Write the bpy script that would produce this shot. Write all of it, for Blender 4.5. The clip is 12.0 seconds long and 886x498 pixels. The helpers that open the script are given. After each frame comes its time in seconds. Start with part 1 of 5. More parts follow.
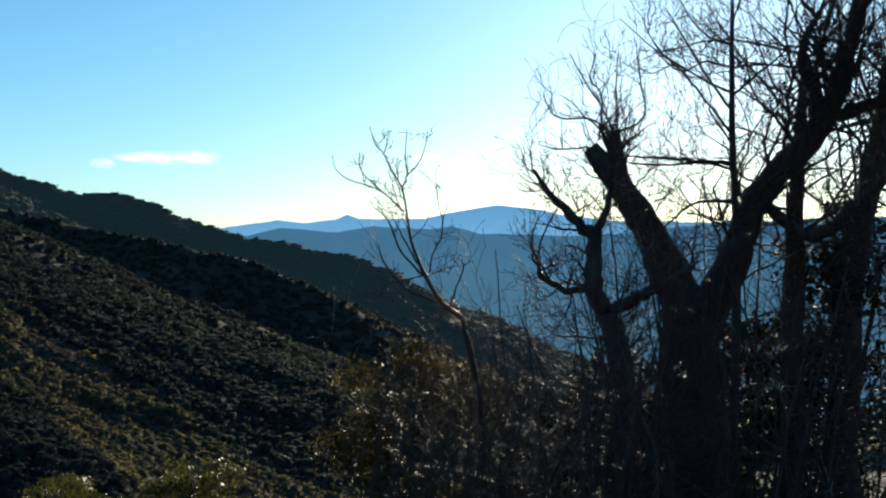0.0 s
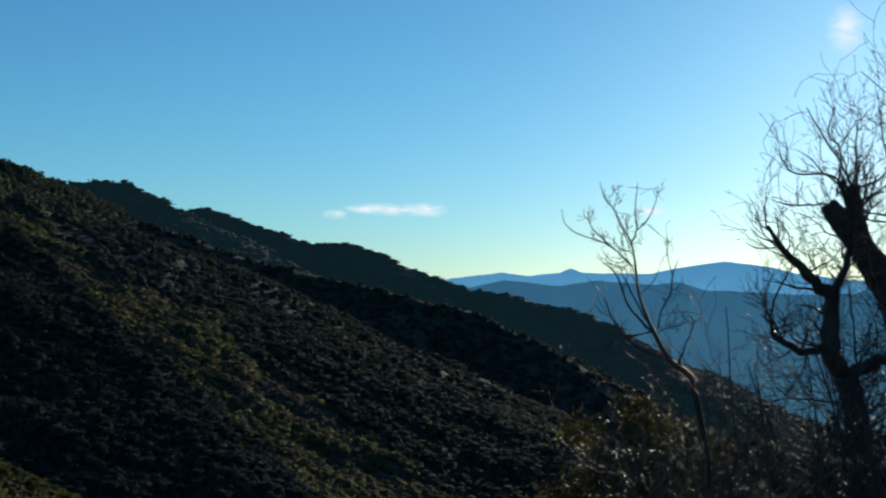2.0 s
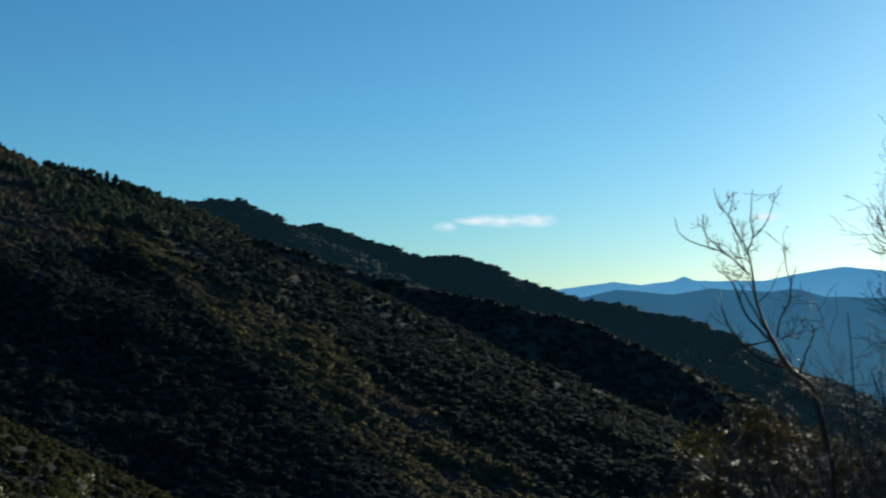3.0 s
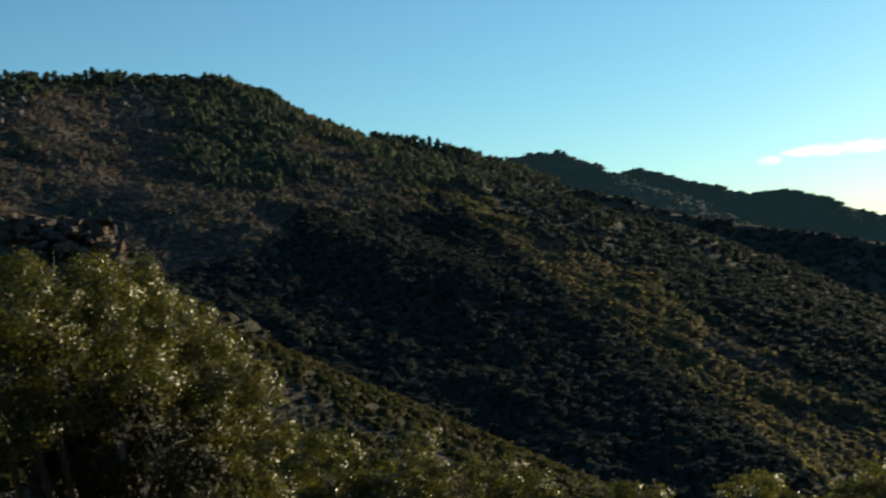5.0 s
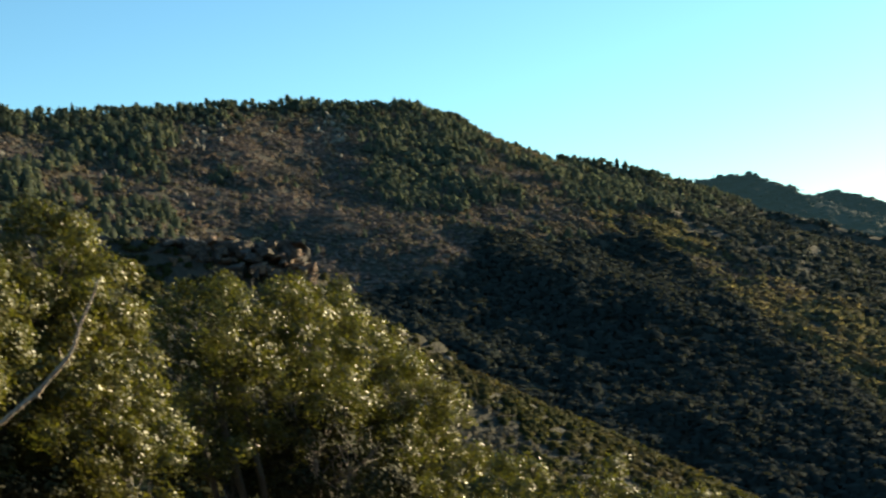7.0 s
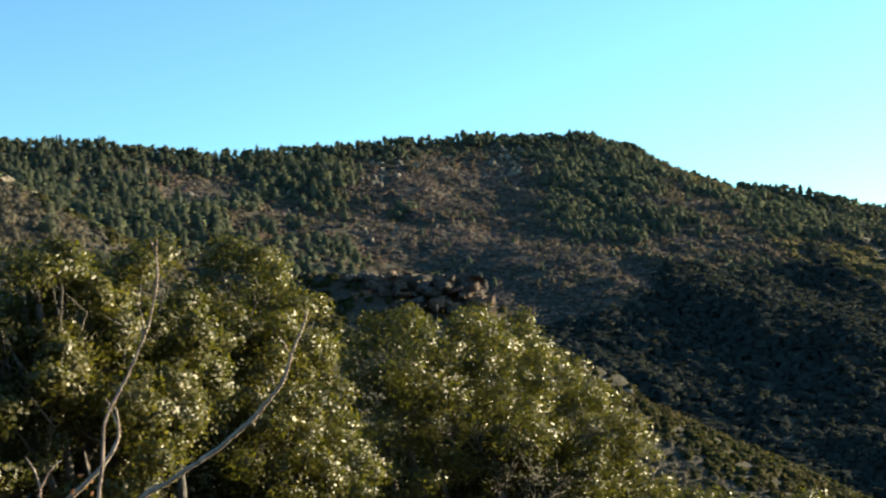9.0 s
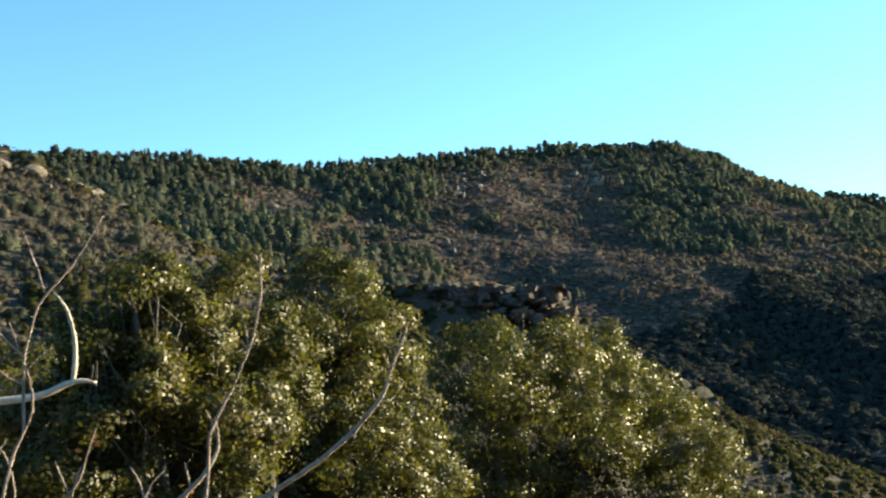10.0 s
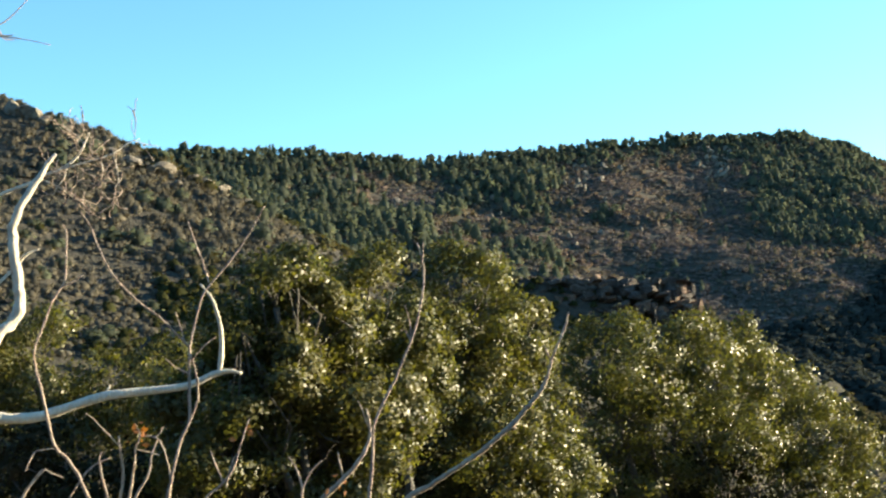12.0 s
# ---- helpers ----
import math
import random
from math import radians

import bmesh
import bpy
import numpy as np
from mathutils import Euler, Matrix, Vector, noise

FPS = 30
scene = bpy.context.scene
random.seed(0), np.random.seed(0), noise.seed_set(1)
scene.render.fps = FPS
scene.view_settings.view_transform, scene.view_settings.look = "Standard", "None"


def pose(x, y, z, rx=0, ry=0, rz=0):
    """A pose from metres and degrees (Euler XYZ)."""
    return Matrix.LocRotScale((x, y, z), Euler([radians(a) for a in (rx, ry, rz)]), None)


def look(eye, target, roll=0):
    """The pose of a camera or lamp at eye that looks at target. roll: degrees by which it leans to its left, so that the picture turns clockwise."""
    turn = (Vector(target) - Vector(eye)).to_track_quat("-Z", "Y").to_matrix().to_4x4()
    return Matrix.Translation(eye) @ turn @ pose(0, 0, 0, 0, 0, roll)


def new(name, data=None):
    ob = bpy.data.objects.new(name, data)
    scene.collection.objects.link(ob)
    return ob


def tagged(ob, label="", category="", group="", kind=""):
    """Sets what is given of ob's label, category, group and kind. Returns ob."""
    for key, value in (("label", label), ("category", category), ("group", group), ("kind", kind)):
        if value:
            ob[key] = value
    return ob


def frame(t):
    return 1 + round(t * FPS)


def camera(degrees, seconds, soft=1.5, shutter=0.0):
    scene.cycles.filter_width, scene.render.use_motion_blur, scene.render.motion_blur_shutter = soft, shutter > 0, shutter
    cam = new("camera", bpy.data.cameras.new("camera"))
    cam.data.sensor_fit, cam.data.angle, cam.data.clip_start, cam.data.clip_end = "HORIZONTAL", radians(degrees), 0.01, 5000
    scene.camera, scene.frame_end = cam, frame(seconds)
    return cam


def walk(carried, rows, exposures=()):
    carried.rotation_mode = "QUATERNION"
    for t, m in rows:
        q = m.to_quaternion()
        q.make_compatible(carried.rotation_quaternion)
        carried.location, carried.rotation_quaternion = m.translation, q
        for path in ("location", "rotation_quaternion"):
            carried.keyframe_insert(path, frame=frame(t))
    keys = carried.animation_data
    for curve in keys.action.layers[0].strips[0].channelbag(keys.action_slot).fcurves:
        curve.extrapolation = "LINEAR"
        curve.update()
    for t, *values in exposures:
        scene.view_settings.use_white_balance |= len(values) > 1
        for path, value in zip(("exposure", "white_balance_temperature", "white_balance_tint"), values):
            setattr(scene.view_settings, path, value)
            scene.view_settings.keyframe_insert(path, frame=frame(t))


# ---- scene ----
# ---- camera: a hand-held pan to the left from a hillside ----
cam = camera(39.23, 12.0, soft=2.15, shutter=0.4)
PATH = [
    (0.0, pose(-0.000, 0.000, 0.000, 90.00, -0.00, 0.00)),
    (0.5, pose(-0.009, -0.000, -0.002, 89.90, -0.45, 1.38)),
    (1.0, pose(-0.015, -0.009, -0.004, 90.17, -0.67, 4.00)),
    (1.5, pose(-0.030, -0.015, 0.002, 91.37, -1.60, 6.97)),
    (2.0, pose(-0.027, -0.030, 0.001, 92.34, -1.35, 10.23)),
    (2.5, pose(-0.028, -0.034, 0.003, 92.87, -1.29, 12.66)),
    (3.0, pose(-0.036, -0.031, 0.006, 92.79, -0.44, 15.36)),
    (3.5, pose(-0.037, -0.027, 0.012, 92.78, -0.05, 19.14)),
    (3.6, pose(-0.038, -0.026, 0.012, 92.75, 0.29, 19.72)),
    (5.3, pose(-0.059, -0.013, 0.013, 90.53, 3.77, 32.30)),
    (5.5, pose(-0.063, -0.013, 0.014, 90.63, 3.76, 33.46)),
    (6.0, pose(-0.071, -0.011, 0.013, 91.14, 3.29, 36.14)),
    (6.5, pose(-0.080, -0.010, 0.012, 91.86, 2.56, 37.43)),
    (7.0, pose(-0.091, -0.011, 0.013, 92.37, 3.09, 38.90)),
    (7.1, pose(-0.094, -0.012, 0.012, 92.54, 3.70, 39.67)),
    (8.8, pose(-0.141, -0.025, 0.003, 94.38, 3.76, 46.42)),
    (9.0, pose(-0.142, -0.039, 0.004, 94.35, 3.54, 47.10)),
    (9.5, pose(-0.162, -0.045, 0.007, 94.56, 3.66, 49.20)),
    (10.0, pose(-0.168, -0.064, 0.012, 95.07, 3.33, 50.88)),
    (10.5, pose(-0.183, -0.077, 0.011, 95.08, 3.72, 52.43)),
    (11.0, pose(-0.205, -0.091, 0.015, 95.36, 3.67, 53.70)),
    (11.5, pose(-0.228, -0.095, 0.016, 95.48, 3.47, 54.94)),
    (12.0, pose(-0.249, -0.104, 0.011, 95.07, 3.10, 56.46)),
]
EXPOSURES = [(0.0, 0.25, 6200, 10), (1.0, 0.05, 6200, 9), (2.5, -0.32, 5450, 0), (3.5, -0.2, 5850, 1), (5.5, 0.68, 7500, 5), (7.0, 1.36, 7700, 5),
             (9.5, 1.69, 7150, 7), (12.0, 1.95, 7050, 7)]
walk(cam, PATH, EXPOSURES)

# ---- daylight: low winter sun ahead to the right ----
SUN_BEARING, SUN_HEIGHT = -13.0, 11.4   # degrees; bearings count to the left of +y


def toward(bearing, height=0.0):
    b, e = radians(bearing), radians(height)
    return Vector((-math.sin(b) * math.cos(e), math.cos(b) * math.cos(e), math.sin(e)))


world = bpy.data.worlds.new("sky")
scene.world = world
world.use_nodes = True
wn, wl = world.node_tree.nodes, world.node_tree.links
sky = wn.new("ShaderNodeTexSky")
sky.sky_type = "NISHITA"
sky.sun_disc = False
sky.sun_elevation = radians(SUN_HEIGHT)
sky.sun_rotation = radians(-SUN_BEARING)
sky.altitude = 600
sky.air_density, sky.dust_density, sky.ozone_density = 1.0, 0.36, 2.2
bright = wn.new("ShaderNodeRGBToBW")       # a deep blue winter sky, paler where it is bright
pale = wn.new("ShaderNodeMapRange")
pale.inputs["From Min"].default_value, pale.inputs["From Max"].default_value = 5.0, 14.0
tint = wn.new("ShaderNodeMix")
tint.data_type = "RGBA"
tint.inputs[6].default_value, tint.inputs[7].default_value = (0.59, 0.97, 1.17, 1), (0.72, 0.94, 1.2, 1)
clear = wn.new("ShaderNodeMix")
clear.data_type, clear.blend_type = "RGBA", "MULTIPLY"
clear.inputs[0].default_value = 1.0
wl.new(sky.outputs[0], bright.inputs[0])
wl.new(bright.outputs[0], pale.inputs["Value"])
wl.new(pale.outputs[0], tint.inputs[0])
wl.new(tint.outputs[2], clear.inputs[7])
wl.new(sky.outputs[0], clear.inputs[6])
wl.new(clear.outputs[2], wn["Background"].inputs[0])
wn["Background"].inputs[1].default_value = 0.10

sun = new("sun", bpy.data.lights.new("sun", "SUN"))
sun.data.energy, sun.data.angle, sun.data.color = 5.0, radians(0.5), (1.0, 0.86, 0.63)
sun.matrix_world = look((0, 0, 0), -toward(SUN_BEARING, SUN_HEIGHT))
sun.location = (0, 0, 300)


# ---- materials ----
def material(name):
    m = bpy.data.materials.new(name)
    m.use_nodes = True
    nt = m.node_tree
    return m, nt, nt.nodes["Principled BSDF"]


def ramp_of(nt, fac, stops):
    r = nt.nodes.new("ShaderNodeValToRGB")
    els = r.color_ramp.elements
    while len(els) < len(stops):
        els.new(0.5)
    for el, (p, c) in zip(els, stops):
        el.position, el.color = p, (*c, 1)
    nt.links.new(fac, r.inputs[0])
    return r.outputs[0]


def noise_of(nt, scale, detail=4.0, rough=0.6, stretch=None):
    tc = nt.nodes.new("ShaderNodeNewGeometry").outputs["Position"]
    if stretch:
        mp = nt.nodes.new("ShaderNodeMapping")
        mp.inputs["Scale"].default_value = stretch
        nt.links.new(tc, mp.inputs[0])
        tc = mp.outputs[0]
    n = nt.nodes.new("ShaderNodeTexNoise")
    n.inputs["Scale"].default_value, n.inputs["Detail"].default_value, n.inputs["Roughness"].default_value = scale, detail, rough
    nt.links.new(tc, n.inputs["Vector"])
    return n.outputs["Fac"]


def mixed(nt, a, b, fac, mode="MIX"):
    m = nt.nodes.new("ShaderNodeMix")
    m.data_type, m.blend_type = "RGBA", mode
    for sock, v in ((m.inputs[0], fac), (m.inputs[6], a), (m.inputs[7], b)):
        if isinstance(v, (int, float)):
            sock.default_value = v
        elif isinstance(v, tuple):
            sock.default_value = (*v, 1)
        else:
            nt.links.new(v, sock)
    return m.outputs[2]


def bumped(nt, bsdf, height, strength, distance):
    b = nt.nodes.new("ShaderNodeBump")
    b.inputs["Strength"].default_value, b.inputs["Distance"].default_value = strength, distance
    nt.links.new(height, b.inputs["Height"])
    nt.links.new(b.outputs[0], bsdf.inputs["Normal"])


def foliage(name, stops, rough=0.5, through_share=0.3, patch=0.3, patch_tint=(0.1, 0.08, 0.04), gloss=0.5, shine=(0.9, 1.0, 0.35), leafwise=0.3):
    """Leaves: colour per leaf, patches of another tint, light shining through."""
    m, nt, b = material(name)
    geo, own = nt.nodes.new("ShaderNodeNewGeometry"), nt.nodes.new("ShaderNodeAttribute")
    own.attribute_name = "tint"
    part_of = nt.nodes.new("ShaderNodeMix")          # plant by plant, and leaf by leaf
    part_of.inputs[0].default_value = leafwise
    nt.links.new(own.outputs["Fac"], part_of.inputs[2])
    nt.links.new(geo.outputs["Random Per Island"], part_of.inputs[3])
    col = ramp_of(nt, part_of.outputs[0], stops)
    n = noise_of(nt, patch, 3.0)
    fac = ramp_of(nt, n, [(0.48, (0, 0, 0)), (0.66, (0.8, 0.8, 0.8))])
    col = mixed(nt, col, patch_tint, fac)
    nt.links.new(col, b.inputs["Base Color"])
    b.inputs["Roughness"].default_value = rough
    b.inputs["Specular IOR Level"].default_value = gloss
    tr = nt.nodes.new("ShaderNodeBsdfTranslucent")
    nt.links.new(mixed(nt, col, shine, 1.0, "MULTIPLY"), tr.inputs[0])
    mx = nt.nodes.new("ShaderNodeMixShader")
    mx.inputs[0].default_value = through_share
    nt.links.new(b.outputs[0], mx.inputs[1])
    nt.links.new(tr.outputs[0], mx.inputs[2])
    nt.links.new(mx.outputs[0], nt.nodes["Material Output"].inputs[0])
    return m


def ground_material():
    m, nt, b = material("hillside_soil")
    big, mid, fine = noise_of(nt, 0.012, 5.0), noise_of(nt, 0.12, 5.0), noise_of(nt, 1.3, 6.0)
    col = ramp_of(nt, big, [(0.35, (0.046, 0.046, 0.031)), (0.5, (0.062, 0.057, 0.043)), (0.62, (0.092, 0.079, 0.062))])
    col = mixed(nt, col, ramp_of(nt, mid, [(0.3, (0.044, 0.045, 0.029)), (0.55, (0.066, 0.059, 0.044)), (0.72, (0.11, 0.094, 0.073))]), 0.55)
    col = mixed(nt, col, ramp_of(nt, fine, [(0.3, (0.55, 0.55, 0.55)), (0.7, (1, 1, 1))]), 0.7, "MULTIPLY")
    nt.links.new(col, b.inputs["Base Color"])
    b.inputs["Roughness"].default_value = 0.95
    b.inputs["Specular IOR Level"].default_value = 0.15
    bumped(nt, b, fine, 0.8, 0.5)
    return m


def rock_material(name, light, dark):
    m, nt, b = material(name)
    n1, n2 = noise_of(nt, 0.35, 8.0, 0.7), noise_of(nt, 2.2, 8.0, 0.7, (1, 1, 2.5))
    col = mixed(nt, ramp_of(nt, n1, [(0.35, dark), (0.6, light)]), ramp_of(nt, n2, [(0.4, (0.35, 0.35, 0.35)), (0.6, (1, 1, 1))]), 0.8, "MULTIPLY")
    nt.links.new(col, b.inputs["Base Color"])
    b.inputs["Roughness"].default_value = 0.9
    bumped(nt, b, n2, 1.0, 0.3)
    return m


def bark_material(name, light, dark, scale=9.0, rough=0.75):
    m, nt, b = material(name)
    n1, n2 = noise_of(nt, scale, 6.0, 0.7, (3, 3, 0.6)), noise_of(nt, scale * 0.25, 3.0)
    col = mixed(nt, ramp_of(nt, n1, [(0.35, dark), (0.65, light)]), ramp_of(nt, n2, [(0.3, (0.55, 0.55, 0.5)), (0.7, (1, 1, 1))]), 0.8, "MULTIPLY")
    nt.links.new(col, b.inputs["Base Color"])
    b.inputs["Roughness"].default_value = rough
    bumped(nt, b, n1, 0.8, 0.02)
    return m


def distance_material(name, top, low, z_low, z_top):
    """Far hills as a glowing backdrop, kilometres of blue haze painted into the colour."""
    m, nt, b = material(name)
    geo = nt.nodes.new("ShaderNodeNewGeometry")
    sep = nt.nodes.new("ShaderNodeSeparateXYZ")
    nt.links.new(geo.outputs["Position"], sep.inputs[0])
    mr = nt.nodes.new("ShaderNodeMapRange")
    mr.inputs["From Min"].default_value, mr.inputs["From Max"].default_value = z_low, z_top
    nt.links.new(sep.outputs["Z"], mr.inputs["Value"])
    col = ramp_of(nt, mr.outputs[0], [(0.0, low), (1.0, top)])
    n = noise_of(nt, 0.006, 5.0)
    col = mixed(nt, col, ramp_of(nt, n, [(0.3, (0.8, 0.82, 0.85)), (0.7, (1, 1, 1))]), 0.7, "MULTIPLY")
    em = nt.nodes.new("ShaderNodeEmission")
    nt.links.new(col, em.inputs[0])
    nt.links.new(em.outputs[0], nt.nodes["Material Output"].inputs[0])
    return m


SOIL = ground_material()
OAK_LEAF = foliage("evergreen_oak_leaf", [(0.0, (0.049, 0.054, 0.015)), (0.5, (0.090, 0.090, 0.028)), (0.8, (0.135, 0.126, 0.044)), (1.0, (0.220, 0.194, 0.078))], 0.42, 0.45, 1.6, (0.120, 0.108, 0.036), 0.32, (0.95, 1.0, 0.4), 0.65)
BROWN_LEAF = foliage("withered_oak_leaf", [(0.0, (0.05, 0.045, 0.018)), (0.6, (0.10, 0.075, 0.03)), (1.0, (0.2, 0.13, 0.05))], 0.65, 0.3, 1.6, (0.13, 0.08, 0.03), 0.2)
DEAD_LEAF = foliage("dead_chestnut_leaf", [(0.0, (0.25, 0.09, 0.03)), (1.0, (0.4, 0.17, 0.06))], 0.6, 0.4, 2.0, (0.3, 0.12, 0.04))
# undergrowth leaves, colour darkened to paint in deep shade
SHADE_TINT_LEAF = foliage("undergrowth_leaf_shade_tint", [(0.0, (0.016, 0.018, 0.008)), (0.7, (0.03, 0.032, 0.013)), (1.0, (0.06, 0.052, 0.022))], 0.7, 0.1, 1.2, (0.04, 0.03, 0.016), 0.12)
SCRUB = foliage("scrub_leaf", [(0.0, (0.034, 0.039, 0.014)), (0.6, (0.063, 0.064, 0.022)), (1.0, (0.115, 0.099, 0.040))], 0.8, 0.42, 0.05, (0.098, 0.077, 0.037), 0.06, (1.0, 1.0, 0.6))
FAR_SCRUB = foliage("slope_scrub_leaf", [(0.0, (0.111, 0.098, 0.067)), (0.6, (0.162, 0.136, 0.095)), (1.0, (0.238, 0.181, 0.136))], 0.85, 0.45, 0.02, (0.200, 0.139, 0.114), 0.08, (1.0, 1.0, 0.75))
MAQUIS = foliage("maquis_leaf", [(0.0, (0.031, 0.039, 0.025)), (0.6, (0.057, 0.064, 0.040)), (1.0, (0.098, 0.096, 0.060))], 0.9, 0.4, 0.02, (0.072, 0.066, 0.041), 0.05, (1.0, 1.0, 0.7))
HAZE_GLOW_WOODS = foliage("distant_woods_haze_glow", [(0.0, (0.014, 0.018, 0.017)), (1.0, (0.02, 0.025, 0.022))], 0.9, 0.0, 0.02, (0.02, 0.024, 0.021), 0.05, (1.0, 1.0, 0.8))
HAZE_GLOW_WOODS.node_tree.nodes["Principled BSDF"].inputs["Emission Color"].default_value = (0.25, 0.58, 0.7, 1)     # air light over two kilometres, painted in as a faint glow
HAZE_GLOW_WOODS.node_tree.nodes["Principled BSDF"].inputs["Emission Strength"].default_value = 0.021
PINE = foliage("pine_needles", [(0.0, (0.089, 0.108, 0.077)), (0.6, (0.130, 0.151, 0.101)), (1.0, (0.191, 0.197, 0.130))], 0.85, 0.6, 0.012, (0.112, 0.128, 0.091), 0.08, (1.0, 1.0, 0.8))
BARE_BRUSH = foliage("leafless_brush", [(0.0, (0.142, 0.112, 0.093)), (1.0, (0.212, 0.167, 0.140))], 0.9, 0.35, 0.03, (0.153, 0.132, 0.101), 0.08, (1.0, 0.95, 0.85))
HEATH_LIT_TINT = foliage("olive_heath_leaf_lit_tint", [(0.0, (0.105, 0.100, 0.055)), (0.6, (0.176, 0.159, 0.084)), (1.0, (0.298, 0.244, 0.134))], 0.85, 0.58, 0.02, (0.216, 0.166, 0.099), 0.08, (1.0, 1.0, 0.7))
SPUR_SHADE_OAK = foliage("spur_oak_leaf_shade_tint", [(0.0, (0.035, 0.044, 0.036)), (0.7, (0.053, 0.061, 0.047)), (1.0, (0.078, 0.078, 0.058))], 0.9, 0.3, 0.02, (0.047, 0.051, 0.039), 0.04, (1.0, 1.0, 0.8))
# the ravine's shade is put into this leaf colour
RAVINE_SHADE_OAK = foliage("ravine_oak_leaf_shade_tint", [(0.0, (0.031, 0.039, 0.034)), (1.0, (0.051, 0.058, 0.050))], 0.95, 0.3, 0.02, (0.043, 0.050, 0.042), 0.02, (1.0, 1.0, 0.8))
NEAR_BRUSH = foliage("leafless_spur_brush", [(0.0, (0.083, 0.074, 0.053)), (1.0, (0.178, 0.156, 0.109))], 0.9, 0.3, 0.05, (0.112, 0.099, 0.068), 0.08, (1.0, 0.97, 0.8))
DULL_BRUSH = foliage("dull_brown_brush", [(0.0, (0.090, 0.074, 0.055)), (1.0, (0.168, 0.136, 0.103))], 0.9, 0.35, 0.02, (0.120, 0.098, 0.075), 0.05, (1.0, 0.95, 0.8))
ROCK = rock_material("pale_schist", (0.36, 0.3, 0.21), (0.13, 0.108, 0.082))
DARK_ROCK = rock_material("dark_schist", (0.15, 0.115, 0.085), (0.045, 0.038, 0.032))
GREY_ROCK = rock_material("grey_schist", (0.27, 0.225, 0.17), (0.11, 0.092, 0.072))
RED_ROCK = rock_material("rusty_schist", (0.3, 0.18, 0.11), (0.1, 0.06, 0.04))
BARK = bark_material("chestnut_bark", (0.13, 0.1, 0.075), (0.05, 0.038, 0.03))
TWIG_BARK = bark_material("twig_bark", (0.13, 0.1, 0.075), (0.055, 0.04, 0.03), 20, 0.55)
SPROUT_BARK = bark_material("sapling_bark", (0.58, 0.45, 0.36), (0.32, 0.22, 0.17), 30)
PALE_BARK = bark_material("pale_sapling_bark", (0.62, 0.5, 0.38), (0.36, 0.26, 0.19), 30)
DEAD_WOOD = bark_material("bleached_dead_wood", (0.92, 0.83, 0.68), (0.72, 0.61, 0.47), 25)
OAK_BARK = bark_material("oak_bark", (0.1, 0.083, 0.06), (0.045, 0.038, 0.028), 14)

# ---- numpy helpers ----
RNG = np.random.default_rng(7)


def mesh_of(name, verts, faces, mat, parent=None, label="", smooth=False, tint=None, normals=None):
    """One mesh object from an array of vertices and an array of equal-sided faces (or a list); tint sets plant apart from plant, normals round off foliage."""
    me = bpy.data.meshes.new(name)
    verts = np.asarray(verts, dtype=np.float32)
    if isinstance(faces, np.ndarray):
        n, k = faces.shape
        me.vertices.add(len(verts))
        me.vertices.foreach_set("co", verts.ravel())
        me.loops.add(n * k)
        me.loops.foreach_set("vertex_index", faces.astype(np.int32).ravel())
        me.polygons.add(n)
        me.polygons.foreach_set("loop_start", np.arange(0, n * k, k, dtype=np.int32))
        me.update(calc_edges=True)
    else:
        me.from_pydata(verts.tolist(), [], faces)
    if smooth or normals is not None:
        me.polygons.foreach_set("use_smooth", np.ones(len(me.polygons), dtype=bool))
    if tint is not None:
        me.attributes.new("tint", "FLOAT", "POINT").data.foreach_set("value", np.asarray(tint, dtype=np.float32))
    if normals is not None:
        me.normals_split_custom_set_from_vertices(np.asarray(normals, dtype=np.float32))
    me.materials.append(mat)
    ob = new(name, me)
    if parent:
        ob.parent = parent
        ob.matrix_parent_inverse = parent.matrix_world.inverted()
    if label:
        tagged(ob, label)
    return ob


LATTICE = RNG.random((256, 256))


def value_noise(x, y):
    xi, yi = np.floor(x).astype(int), np.floor(y).astype(int)
    fx, fy = x - xi, y - yi
    fx, fy = fx * fx * (3 - 2 * fx), fy * fy * (3 - 2 * fy)
    a, b = LATTICE[xi % 256, yi % 256], LATTICE[(xi + 1) % 256, yi % 256]
    c, d = LATTICE[xi % 256, (yi + 1) % 256], LATTICE[(xi + 1) % 256, (yi + 1) % 256]
    return (a * (1 - fx) + b * fx) * (1 - fy) + (c * (1 - fx) + d * fx) * fy


def fbm(x, y, size, octaves=4):
    total, amp, norm = 0.0, 1.0, 0.0
    for k in range(octaves):
        total = total + amp * (value_noise(x / size + 17.3 * k, y / size + 5.1 * k) - 0.5)
        norm, amp, size = norm + amp, amp * 0.5, size * 0.5
    return total / norm * 2


